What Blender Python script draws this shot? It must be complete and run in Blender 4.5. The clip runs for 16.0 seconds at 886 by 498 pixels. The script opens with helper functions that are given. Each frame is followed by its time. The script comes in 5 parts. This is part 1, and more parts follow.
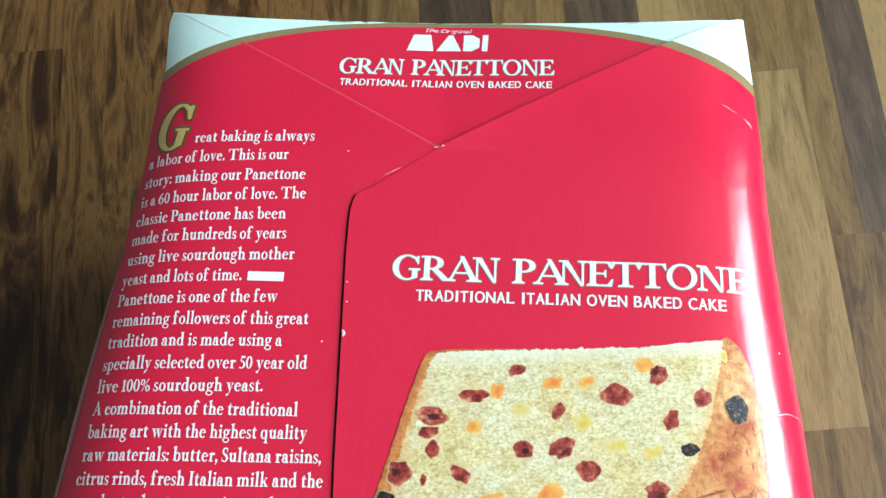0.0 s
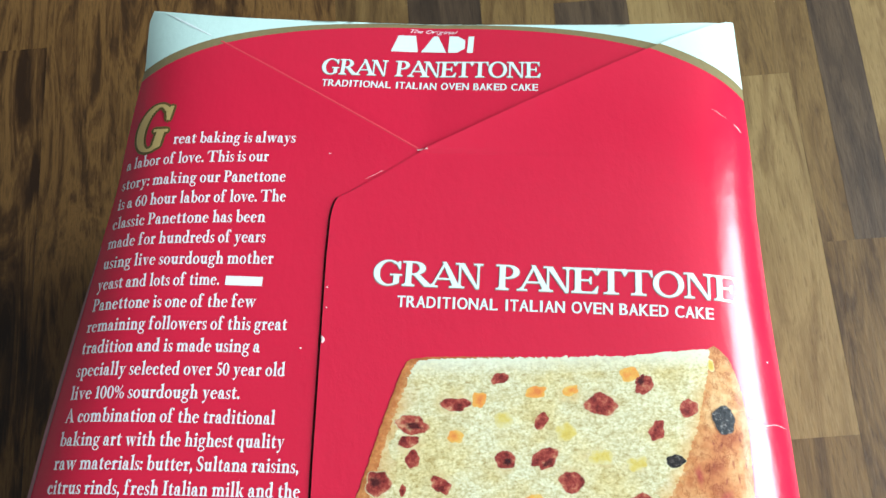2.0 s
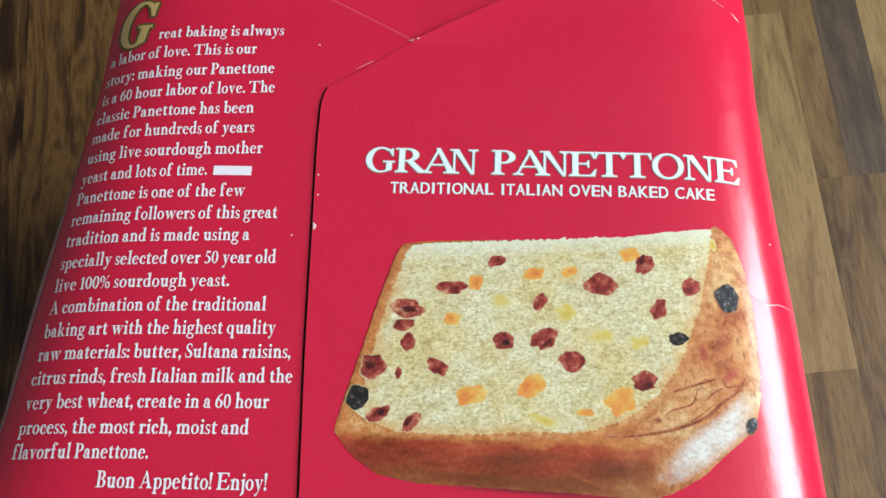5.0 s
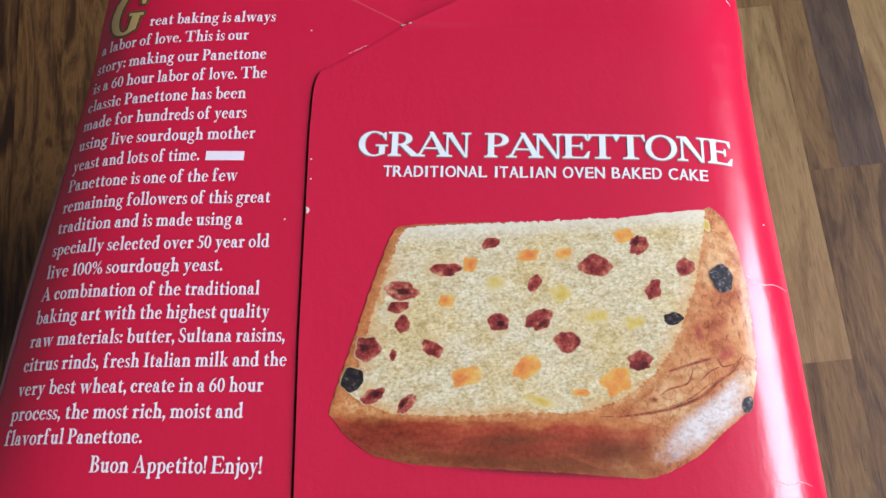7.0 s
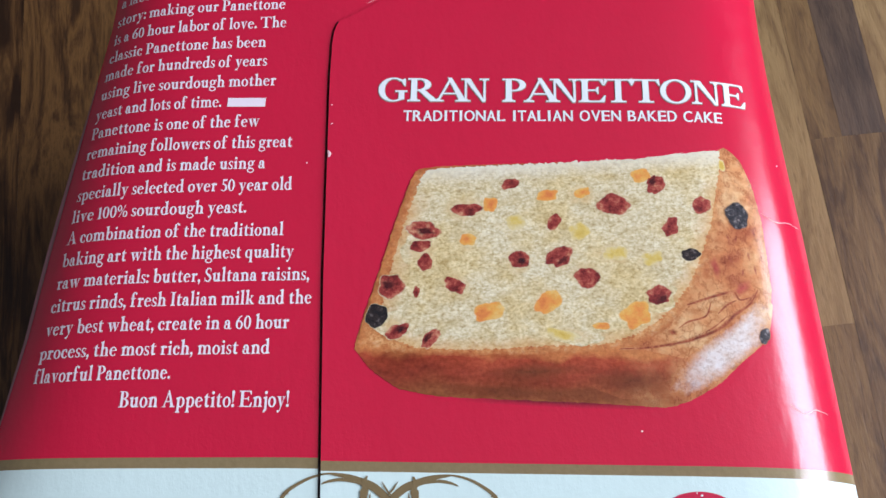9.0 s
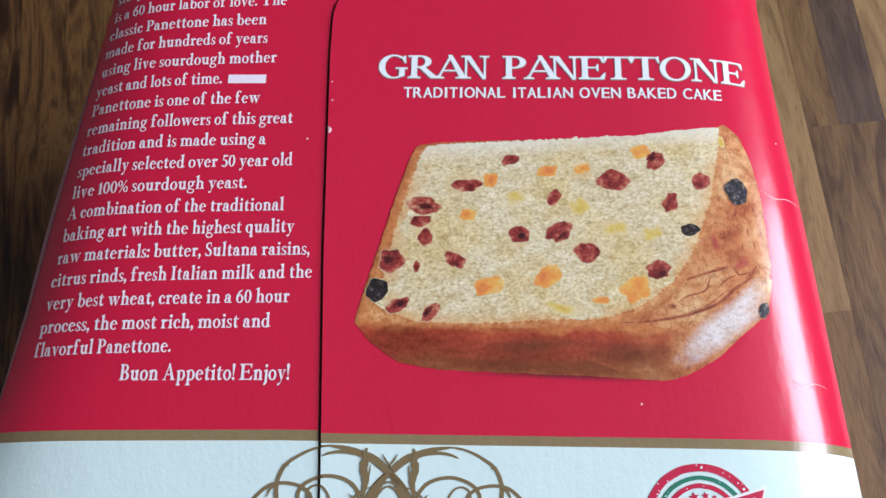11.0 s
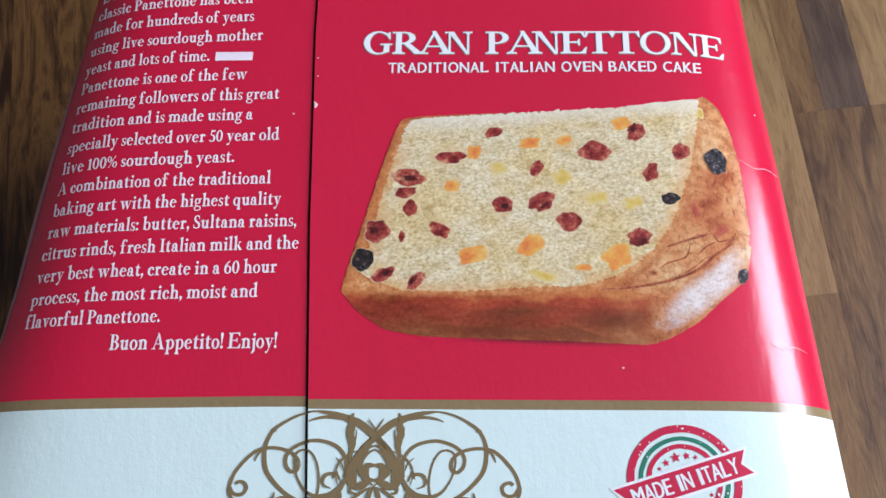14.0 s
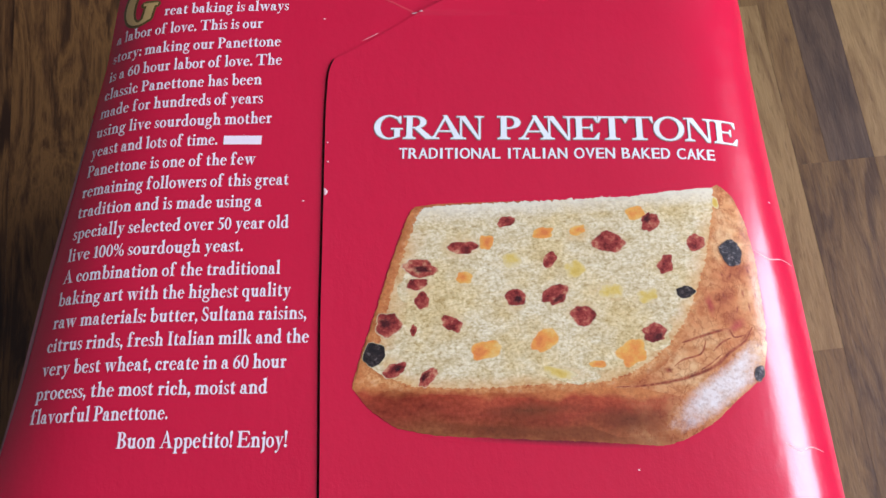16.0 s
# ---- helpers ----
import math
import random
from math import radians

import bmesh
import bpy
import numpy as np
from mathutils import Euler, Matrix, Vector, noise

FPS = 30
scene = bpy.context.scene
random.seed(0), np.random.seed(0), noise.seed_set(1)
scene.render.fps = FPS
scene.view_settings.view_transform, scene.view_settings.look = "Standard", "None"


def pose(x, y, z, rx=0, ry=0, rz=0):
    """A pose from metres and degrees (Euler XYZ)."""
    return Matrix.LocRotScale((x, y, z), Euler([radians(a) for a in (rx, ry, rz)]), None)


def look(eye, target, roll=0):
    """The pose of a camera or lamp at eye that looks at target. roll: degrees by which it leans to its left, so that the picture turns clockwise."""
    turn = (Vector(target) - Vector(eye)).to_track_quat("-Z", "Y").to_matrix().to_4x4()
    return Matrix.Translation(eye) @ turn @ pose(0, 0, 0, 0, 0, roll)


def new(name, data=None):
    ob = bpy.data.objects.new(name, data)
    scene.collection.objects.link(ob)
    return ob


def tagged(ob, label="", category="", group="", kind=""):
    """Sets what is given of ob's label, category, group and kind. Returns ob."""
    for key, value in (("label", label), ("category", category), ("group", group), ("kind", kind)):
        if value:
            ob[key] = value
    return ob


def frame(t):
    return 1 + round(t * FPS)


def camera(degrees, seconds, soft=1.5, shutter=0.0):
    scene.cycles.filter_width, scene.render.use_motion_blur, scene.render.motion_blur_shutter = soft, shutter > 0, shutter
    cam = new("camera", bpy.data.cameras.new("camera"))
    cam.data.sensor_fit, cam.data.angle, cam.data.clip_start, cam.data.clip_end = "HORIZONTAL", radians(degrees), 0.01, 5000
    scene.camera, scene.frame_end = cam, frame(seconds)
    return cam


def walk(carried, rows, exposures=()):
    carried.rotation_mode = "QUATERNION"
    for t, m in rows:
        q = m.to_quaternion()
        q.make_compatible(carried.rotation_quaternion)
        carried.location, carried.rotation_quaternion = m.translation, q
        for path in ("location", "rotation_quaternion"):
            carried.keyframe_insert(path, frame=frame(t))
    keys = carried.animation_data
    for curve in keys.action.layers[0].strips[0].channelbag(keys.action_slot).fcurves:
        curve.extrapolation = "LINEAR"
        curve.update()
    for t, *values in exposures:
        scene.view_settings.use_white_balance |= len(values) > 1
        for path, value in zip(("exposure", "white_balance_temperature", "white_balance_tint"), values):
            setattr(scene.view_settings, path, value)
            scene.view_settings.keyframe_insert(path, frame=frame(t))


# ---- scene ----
cam = camera(46.17, 16.0)
PATH = [
    (0, (0.01964, -0.09122, 0.50659), (0.01852, -0.08499, 0.48762), -7.80),
    (0.5, (0.02100, -0.08627, 0.50381), (0.01990, -0.08003, 0.48484), -7.60),
    (1, (0.02174, -0.08464, 0.50284), (0.02066, -0.07839, 0.48387), -7.20),
    (1.5, (0.02279, -0.08585, 0.50152), (0.02176, -0.07959, 0.48255), -6.70),
    (2, (0.02230, -0.08835, 0.50093), (0.02131, -0.08207, 0.48196), -6.30),
    (2.5, (0.02391, -0.09389, 0.49965), (0.02295, -0.08758, 0.48070), -6.30),
    (3, (0.02501, -0.10129, 0.49618), (0.02408, -0.09495, 0.47723), -6.10),
    (3.5, (0.02414, -0.10505, 0.49334), (0.02324, -0.09870, 0.47439), -5.80),
    (4, (0.02252, -0.10577, 0.48838), (0.02168, -0.09942, 0.46943), -5.50),
    (4.5, (0.02134, -0.11085, 0.48632), (0.02051, -0.10447, 0.46738), -5.30),
    (5, (0.02152, -0.11789, 0.48341), (0.02074, -0.11145, 0.46449), -5.00),
    (5.2, (0.02263, -0.12011, 0.48193), (0.02186, -0.11370, 0.46300), -5.00),
    (7.5, (0.01984, -0.12649, 0.47969), (0.01927, -0.11988, 0.46082), -3.70),
    (8, (0.01757, -0.13392, 0.47852), (0.01707, -0.12731, 0.45965), -3.20),
    (8.5, (0.01599, -0.14209, 0.47984), (0.01551, -0.13545, 0.46099), -3.10),
    (9, (0.01347, -0.14109, 0.47989), (0.01303, -0.13445, 0.46103), -2.90),
    (11.5, (0.01259, -0.15041, 0.47814), (0.01222, -0.14376, 0.45928), -2.20),
    (12, (0.01470, -0.15382, 0.47834), (0.01434, -0.14716, 0.45948), -2.30),
    (12.5, (0.01490, -0.15760, 0.47858), (0.01463, -0.15092, 0.45973), -1.90),
    (13, (0.01470, -0.15884, 0.47925), (0.01440, -0.15211, 0.46042), -2.10),
    (13.5, (0.01546, -0.15865, 0.47939), (0.01508, -0.15192, 0.46056), -2.80),
    (14, (0.01575, -0.15752, 0.47918), (0.01545, -0.15077, 0.46036), -2.10),
    (14.5, (0.01419, -0.15215, 0.48064), (0.01399, -0.14534, 0.46184), -1.30),
    (15, (0.01370, -0.14537, 0.48041), (0.01349, -0.13859, 0.46160), -1.20),
    (15.5, (0.01189, -0.13784, 0.48152), (0.01167, -0.13103, 0.46272), -1.20),
    (16, (0.01051, -0.13546, 0.48338), (0.01035, -0.12858, 0.46461), -0.80),
]
EXPOSURES = [
    (0.0, 0.53, 5700, 2),
    (3.5, 0.38, 5750, 3),
    (5.2, 0.16, 5950, 9),
    (7.3, 0.05, 5880, 27),
    (12.5, -0.01, 5900, 27),
    (16.0, 0.02, 5900, 31),
]
walk(cam, [(t, look(eye, target, roll)) for t, eye, target, roll in PATH], EXPOSURES)

# ---- light: one large window on the right of the table ----
world = bpy.data.worlds.new("world")
scene.world = world
world.use_nodes = True
wn = world.node_tree.nodes
sky = wn.new("ShaderNodeTexSky")
sky.sky_type = "NISHITA"
sky.sun_disc = False
sky.sun_elevation, sky.sun_rotation = radians(35), radians(200)
wn["Background"].inputs["Strength"].default_value = 0.10
world.node_tree.links.new(sky.outputs[0], wn["Background"].inputs["Color"])

WALL_E, WIN_Y, WIN_Z, WIN_W, WIN_H = 1.90, 0.15, 1.22, 1.95, 1.20
lamp = bpy.data.lights.new("window_daylight", "AREA")
lamp.shape, lamp.size, lamp.size_y = "RECTANGLE", WIN_W - 0.1, WIN_H - 0.1
lamp.energy, lamp.color = 99.0, (0.96, 1.0, 0.99)
lamp_ob = new("window_daylight", lamp)
lamp_ob.matrix_world = look((WALL_E + 0.02, WIN_Y, WIN_Z), (0, WIN_Y, WIN_Z - 0.5))


# ---- materials ----
def material(name, rough=0.5, metal=0.0, spec=0.5, coat=0.0):
    m = bpy.data.materials.new(name)
    m.use_nodes = True
    p = m.node_tree.nodes["Principled BSDF"]
    p.inputs["Roughness"].default_value = rough
    p.inputs["Metallic"].default_value = metal
    p.inputs["Specular IOR Level"].default_value = spec
    p.inputs["Coat Weight"].default_value = coat
    p.inputs["Coat Roughness"].default_value = 0.1
    return m, m.node_tree, p


def node(tree, kind, **values):
    n = tree.nodes.new("ShaderNode" + kind)
    for key, value in values.items():
        if key in n.inputs:
            n.inputs[key].default_value = value
    return n


def math_node(tree, op, a, b=None, c=None):
    n = tree.nodes.new("ShaderNodeMath")
    n.operation = op
    for i, v in enumerate((a, b, c)):
        if v is None:
            continue
        if isinstance(v, (int, float)):
            n.inputs[i].default_value = v
        else:
            tree.links.new(v, n.inputs[i])
    return n.outputs[0]


def mix(tree, fac, a, b, blend="MIX"):
    n = tree.nodes.new("ShaderNodeMix")
    n.data_type, n.blend_type = "RGBA", blend
    for slot, v in ((0, fac), (6, a), (7, b)):
        if isinstance(v, (int, float)):
            n.inputs[slot].default_value = v
        elif isinstance(v, tuple):
            n.inputs[slot].default_value = (*v, 1) if len(v) == 3 else v
        else:
            tree.links.new(v, n.inputs[slot])
    return n.outputs[2]


def noise_tex(tree, scale, detail=4, rough=0.55, stretch=None, turn=0.0):
    co = tree.nodes.new("ShaderNodeTexCoord").outputs["Object"]
    if stretch:
        mp = tree.nodes.new("ShaderNodeMapping")
        mp.inputs["Scale"].default_value = stretch
        mp.inputs["Rotation"].default_value = (0, 0, turn)
        tree.links.new(co, mp.inputs[0])
        co = mp.outputs[0]
    n = node(tree, "TexNoise", Scale=scale, Detail=detail, Roughness=rough)
    tree.links.new(co, n.inputs["Vector"])
    return n.outputs[0]


def ramp(tree, fac, stops):
    n = tree.nodes.new("ShaderNodeValToRGB")
    r = n.color_ramp
    while len(r.elements) < len(stops):
        r.elements.new(0.5)
    for e, (pos, col) in zip(r.elements, stops):
        e.position, e.color = pos, (*col, 1)
    tree.links.new(fac, n.inputs[0])
    return n.outputs[0]


def bump(tree, p, height, strength, distance):
    n = node(tree, "Bump", Strength=strength, Distance=distance)
    tree.links.new(height, n.inputs["Height"])
    tree.links.new(n.outputs[0], p.inputs["Normal"])
    return n


RED, WHITE, GOLD = (0.565, 0.0110, 0.0435), (0.63, 0.82, 0.755), (0.20, 0.155, 0.070)


def card_finish(t, p):
    """Laminated card: soft waviness, fine grain and gloss that varies a little."""
    big = noise_tex(t, 30, 2)
    mid = noise_tex(t, 420, 4, 0.62, stretch=(1, 0.5, 1))
    small = noise_tex(t, 1400, 2)
    h = math_node(t, "ADD", math_node(t, "MULTIPLY", big, 0.5), math_node(t, "ADD", math_node(t, "MULTIPLY", mid, 0.13), math_node(t, "MULTIPLY", small, 0.028)))
    bump(t, p, h, 0.35, 0.0022)
    rough = math_node(t, "MULTIPLY_ADD", noise_tex(t, 160, 4), 0.14, 0.15)
    t.links.new(rough, p.inputs["Roughness"])


def red_colour(t):
    return mix(t, math_node(t, "MULTIPLY", noise_tex(t, 60, 5), 0.12), RED, (0.61, 0.014, 0.056))


def printed_card(name, gold_top, gold_foot):
    """Red card with a white foot and a white, gold-edged crown printed on it."""
    m, t, p = material(name, 0.28, coat=0.25)
    co = t.nodes.new("ShaderNodeTexCoord").outputs["Object"]
    sep = t.nodes.new("ShaderNodeSeparateXYZ")
    t.links.new(co, sep.inputs[0])
    x, y = sep.outputs[0], sep.outputs[1]
    tone = noise_tex(t, 60, 5)
    red = red_colour(t)
    gold = mix(t, noise_tex(t, 700, 3), GOLD, (0.27, 0.21, 0.10))
    white = mix(t, math_node(t, "MULTIPLY", tone, 0.15), WHITE, (0.59, 0.76, 0.75))
    # the foot of the left half runs a little out of true
    lean = math_node(t, "ADD", y, math_node(t, "MULTIPLY", math_node(t, "MAXIMUM", math_node(t, "SUBTRACT", -0.03, x), 0.0), 0.015))
    below1 = math_node(t, "LESS_THAN", lean, gold_top)
    below2 = math_node(t, "LESS_THAN", lean, gold_foot)
    # crown arc: flat in the middle, falling towards both edges
    ax = math_node(t, "ABSOLUTE", math_node(t, "SUBTRACT", x, 0.0015))
    r = math_node(t, "DIVIDE", ax, 0.0945)
    low = math_node(t, "SUBTRACT", 0.0855, math_node(t, "MULTIPLY", math_node(t, "POWER", r, 2.6), 0.0235))
    high = math_node(t, "SUBTRACT", 0.0873, math_node(t, "MULTIPLY", math_node(t, "POWER", r, 2.8), 0.0210))
    above1 = math_node(t, "GREATER_THAN", y, low)
    above2 = math_node(t, "GREATER_THAN", y, high)
    c = mix(t, math_node(t, "MAXIMUM", below1, above1), red, gold)
    c = mix(t, math_node(t, "MAXIMUM", below2, above2), c, white)
    t.links.new(c, p.inputs["Base Color"])
    card_finish(t, p)
    return m


def ink(name, color, rough=0.3, vary=0.12, coat=0.2):
    m, t, p = material(name, rough, coat=coat)
    dark = tuple(v * 0.75 for v in color)
    t.links.new(mix(t, math_node(t, "MULTIPLY", noise_tex(t, 400, 3), vary * 2), color, dark), p.inputs["Base Color"])
    card_finish(t, p)
    return m


CARD_LEFT = printed_card("printed_card_left", -0.1062, -0.1088)
CARD_RIGHT = printed_card("printed_card_right", -0.1070, -0.1094)
INK_WHITE = ink("ink_white", (0.80, 0.88, 0.87))
INK_PINK = ink("ink_pale_pink", (0.86, 0.80, 0.84))
INK_SHADE = ink("ink_grey_green", (0.28, 0.26, 0.22))
INK_GOLD = ink("ink_gold", (0.20, 0.150, 0.066))
INK_GOLD_BRIGHT = ink("ink_bright_gold", (0.62, 0.44, 0.16), vary=0.3)
INK_OLIVE = ink("ink_olive", (0.13, 0.085, 0.025))
INK_RED = ink("ink_red", (0.55, 0.02, 0.06))
# card red made lighter, to carry the highlight along the raised fold
FOLD_HIGHLIGHT = ink("fold_highlight_red", (0.68, 0.055, 0.08), vary=0.3)
INK_GREEN = ink("ink_green", (0.02, 0.20, 0.12))


def raw_card():
    m, t, p = material("raw_grey_card", 0.85)
    t.links.new(ramp(t, noise_tex(t, 500, 4), [(0.3, (0.10, 0.08, 0.07)), (0.7, (0.16, 0.13, 0.11))]), p.inputs["Base Color"])
    return m


def worn_paper():
    m, t, p = material("worn_paper_fibre", 0.8)
    t.links.new(ramp(t, noise_tex(t, 1500, 4), [(0.3, (0.75, 0.42, 0.42)), (0.7, (0.85, 0.72, 0.70))]), p.inputs["Base Color"])
    return m


RAW, FIBRE = raw_card(), worn_paper()


def crumb_colour(t):
    fine = ramp(t, noise_tex(t, 240, 6, 0.7, stretch=(0.85, 1.15, 1), turn=0.3), [(0.30, (0.58, 0.50, 0.27)), (0.45, (0.635, 0.57, 0.345)), (0.55, (0.665, 0.615, 0.395)), (0.70, (0.71, 0.68, 0.48))])
    pits = ramp(t, noise_tex(t, 1300, 4, 0.62, stretch=(0.8, 1.2, 1), turn=-0.35), [(0.33, (0.66, 0.56, 0.40)), (0.42, (0.90, 0.86, 0.78)), (0.49, (1.0, 1.0, 1.0)), (0.62, (1.14, 1.14, 1.18))])
    # torn grains with dark pores between them
    warp = node(t, "TexNoise", Scale=300.0, Detail=3.0)
    spot = t.nodes.new("ShaderNodeTexCoord").outputs["Object"]
    t.links.new(spot, warp.inputs["Vector"])
    moved = t.nodes.new("ShaderNodeVectorMath")
    moved.operation = "MULTIPLY_ADD"
    moved.inputs[1].default_value = (0.0035, 0.0035, 0.0)
    t.links.new(warp.outputs["Color"], moved.inputs[0])
    t.links.new(spot, moved.inputs[2])
    cells = node(t, "TexVoronoi", Scale=1150.0)
    t.links.new(moved.outputs[0], cells.inputs["Vector"])
    grains = ramp(t, cells.outputs["Distance"], [(0.0, (1.18, 1.19, 1.25)), (0.35, (1.06, 1.06, 1.07)), (0.60, (0.97, 0.95, 0.89)), (0.85, (0.74, 0.66, 0.50))])
    pits = mix(t, 0.8, pits, grains, "MULTIPLY")
    c = mix(t, 0.85, fine, pits, "MULTIPLY")
    clump = ramp(t, noise_tex(t, 400, 4, 0.6, stretch=(0.7, 1.3, 1), turn=0.25), [(0.38, (0.87, 0.84, 0.77)), (0.49, (1.0, 1.0, 1.0)), (0.60, (1.06, 1.07, 1.08))])
    c = mix(t, 0.8, c, clump, "MULTIPLY")
    tint = ramp(t, noise_tex(t, 62, 4, 0.6), [(0.46, (1, 1, 1)), (0.62, (0.98, 0.86, 0.56))])
    c = mix(t, 0.55, c, tint, "MULTIPLY")
    # a paler band along the cut top
    sep = t.nodes.new("ShaderNodeSeparateXYZ")
    t.links.new(t.nodes.new("ShaderNodeTexCoord").outputs["Object"], sep.inputs[0])
    top = math_node(t, "SUBTRACT", math_node(t, "SUBTRACT", sep.outputs[1], math_node(t, "MULTIPLY", sep.outputs[0], 0.075)), -0.0296)
    pale = node(t, "MapRange")
    for i, value in ((1, -0.0045), (2, 0.0), (3, 0.0), (4, 0.75)):
        pale.inputs[i].default_value = value
    t.links.new(math_node(t, "ADD", top, math_node(t, "MULTIPLY", math_node(t, "SUBTRACT", noise_tex(t, 420, 3), 0.5), 0.003)), pale.inputs[0])
    return mix(t, pale.outputs[0], c, (0.74, 0.735, 0.58))


def tan_colour(t):
    c = ramp(t, noise_tex(t, 80, 5, 0.62), [(0.30, (0.36, 0.10, 0.035)), (0.42, (0.51, 0.19, 0.065)), (0.54, (0.60, 0.30, 0.115)), (0.68, (0.69, 0.46, 0.22))])
    line = math_node(t, "ABSOLUTE", math_node(t, "SUBTRACT", noise_tex(t, 170, 5, 0.6, stretch=(1.3, 0.8, 1)), 0.5))
    c = mix(t, 0.55, c, ramp(t, line, [(0.0, (0.42, 0.19, 0.12)), (0.022, (1, 1, 1))]), "MULTIPLY")
    glint = ramp(t, noise_tex(t, 520, 4, 0.65), [(0.34, (0.66, 0.48, 0.38)), (0.50, (1, 1, 1)), (0.64, (1.15, 1.18, 1.2))])
    return mix(t, 0.7, c, glint, "MULTIPLY")


def brown_colour(t):
    """Baked crust: red-brown under the golden rim, paler and tan towards the bottom."""
    sep = t.nodes.new("ShaderNodeSeparateXYZ")
    t.links.new(t.nodes.new("ShaderNodeTexCoord").outputs["Object"], sep.inputs[0])
    low = node(t, "MapRange")
    for i, value in ((1, -0.0925), (2, -0.079), (3, 0.0), (4, 1.0)):
        low.inputs[i].default_value = value
    t.links.new(math_node(t, "ADD", sep.outputs[1], math_node(t, "MULTIPLY", math_node(t, "SUBTRACT", noise_tex(t, 70, 5), 0.5), 0.012)), low.inputs[0])
    c = ramp(t, low.outputs[0], [(0.0, (0.27, 0.085, 0.026)), (0.22, (0.26, 0.062, 0.020)), (0.55, (0.28, 0.044, 0.018)), (0.85, (0.36, 0.060, 0.022)), (1.0, (0.50, 0.17, 0.048))])
    cloud = ramp(t, noise_tex(t, 75, 6, 0.66, stretch=(0.6, 1.4, 1)), [(0.30, (0.55, 0.42, 0.38)), (0.48, (0.95, 0.92, 0.90)), (0.66, (1.25, 1.40, 1.45))])
    c = mix(t, 0.8, c, cloud, "MULTIPLY")
    streak = ramp(t, noise_tex(t, 230, 5, 0.65, stretch=(0.5, 1.6, 1), turn=0.5), [(0.36, (0.66, 0.48, 0.42)), (0.54, (1, 1, 1))])
    c = mix(t, 0.5, c, streak, "MULTIPLY")
    return mix(t, 0.5, c, ramp(t, noise_tex(t, 900, 4, 0.6), [(0.34, (0.6, 0.48, 0.42)), (0.52, (1, 1, 1)), (0.66, (1.3, 1.35, 1.4))]), "MULTIPLY")


def front_colour(t):
    sep = t.nodes.new("ShaderNodeSeparateXYZ")
    t.links.new(t.nodes.new("ShaderNodeTexCoord").outputs["Object"], sep.inputs[0])
    mr = node(t, "MapRange")
    for i, value in ((1, 0.050), (2, 0.074), (3, 0.0), (4, 1.0)):
        mr.inputs[i].default_value = value
    t.links.new(math_node(t, "ADD", sep.outputs[0], math_node(t, "MULTIPLY", math_node(t, "SUBTRACT", noise_tex(t, 90, 4), 0.5), 0.04)), mr.inputs[0])
    return mix(t, mr.outputs[0], brown_colour(t), tan_colour(t))


def printed(name, colour):
    m, t, p = material(name, 0.3, coat=0.2)
    t.links.new(colour(t), p.inputs["Base Color"])
    card_finish(t, p)
    return m


def print_patch(name, stops, scale, ground, soft=(0.80, 1.02), ragged=0.7, by_rim=0.0, grit=0.5):
    """A printed patch whose colour runs from its middle to its rim, where it frays out into the ground that it lies on."""
    m, t, p = material(name, 0.3, coat=0.2)
    rim = t.nodes.new("ShaderNodeAttribute")
    rim.attribute_name = "rim"
    n1 = noise_tex(t, scale, 6, 0.68)
    v = math_node(t, "ADD", math_node(t, "MULTIPLY", rim.outputs["Fac"], by_rim), math_node(t, "SUBTRACT", n1, 0.5 * by_rim))
    c = mix(t, grit, ramp(t, v, stops), ramp(t, noise_tex(t, 1100, 4, 0.6), [(0.36, (0.55, 0.42, 0.35)), (0.52, (1, 1, 1))]), "MULTIPLY")
    edge = math_node(t, "ADD", rim.outputs["Fac"], math_node(t, "MULTIPLY", math_node(t, "SUBTRACT", noise_tex(t, 480, 5, 0.7), 0.5), ragged))
    mr = node(t, "MapRange")
    for i, value in ((1, soft[0]), (2, soft[1]), (3, 0.0), (4, 1.0)):
        mr.inputs[i].default_value = value
    t.links.new(edge, mr.inputs[0])
    t.links.new(mix(t, mr.outputs[0], c, ground(t)), p.inputs["Base Color"])
    card_finish(t, p)
    return m




def crumb_face_colour(t):
    """Crumb that turns golden towards the crust, but not along its cut top."""
    rim = t.nodes.new("ShaderNodeAttribute")
    rim.attribute_name = "rim"
    sep = t.nodes.new("ShaderNodeSeparateXYZ")
    t.links.new(t.nodes.new("ShaderNodeTexCoord").outputs["Object"], sep.inputs[0])
    edge, below = node(t, "MapRange"), node(t, "MapRange")
    for i, value in ((1, 0.88), (2, 1.02), (3, 0.0), (4, 0.9)):
        edge.inputs[i].default_value = value
    for i, value in ((1, -0.034), (2, -0.042), (3, 0.0), (4, 1.0)):
        below.inputs[i].default_value = value
    t.links.new(math_node(t, "ADD", rim.outputs["Fac"], math_node(t, "MULTIPLY", math_node(t, "SUBTRACT", noise_tex(t, 260, 4), 0.5), 0.12)), edge.inputs[0])
    t.links.new(math_node(t, "SUBTRACT", sep.outputs[1], math_node(t, "MULTIPLY", sep.outputs[0], 0.075)), below.inputs[0])
    golden = ramp(t, noise_tex(t, 420, 5, 0.65), [(0.34, (0.50, 0.24, 0.07)), (0.50, (0.64, 0.38, 0.14)), (0.66, (0.72, 0.52, 0.26))])
    return mix(t, math_node(t, "MULTIPLY", edge.outputs[0], below.outputs[0]), crumb_colour(t), golden)


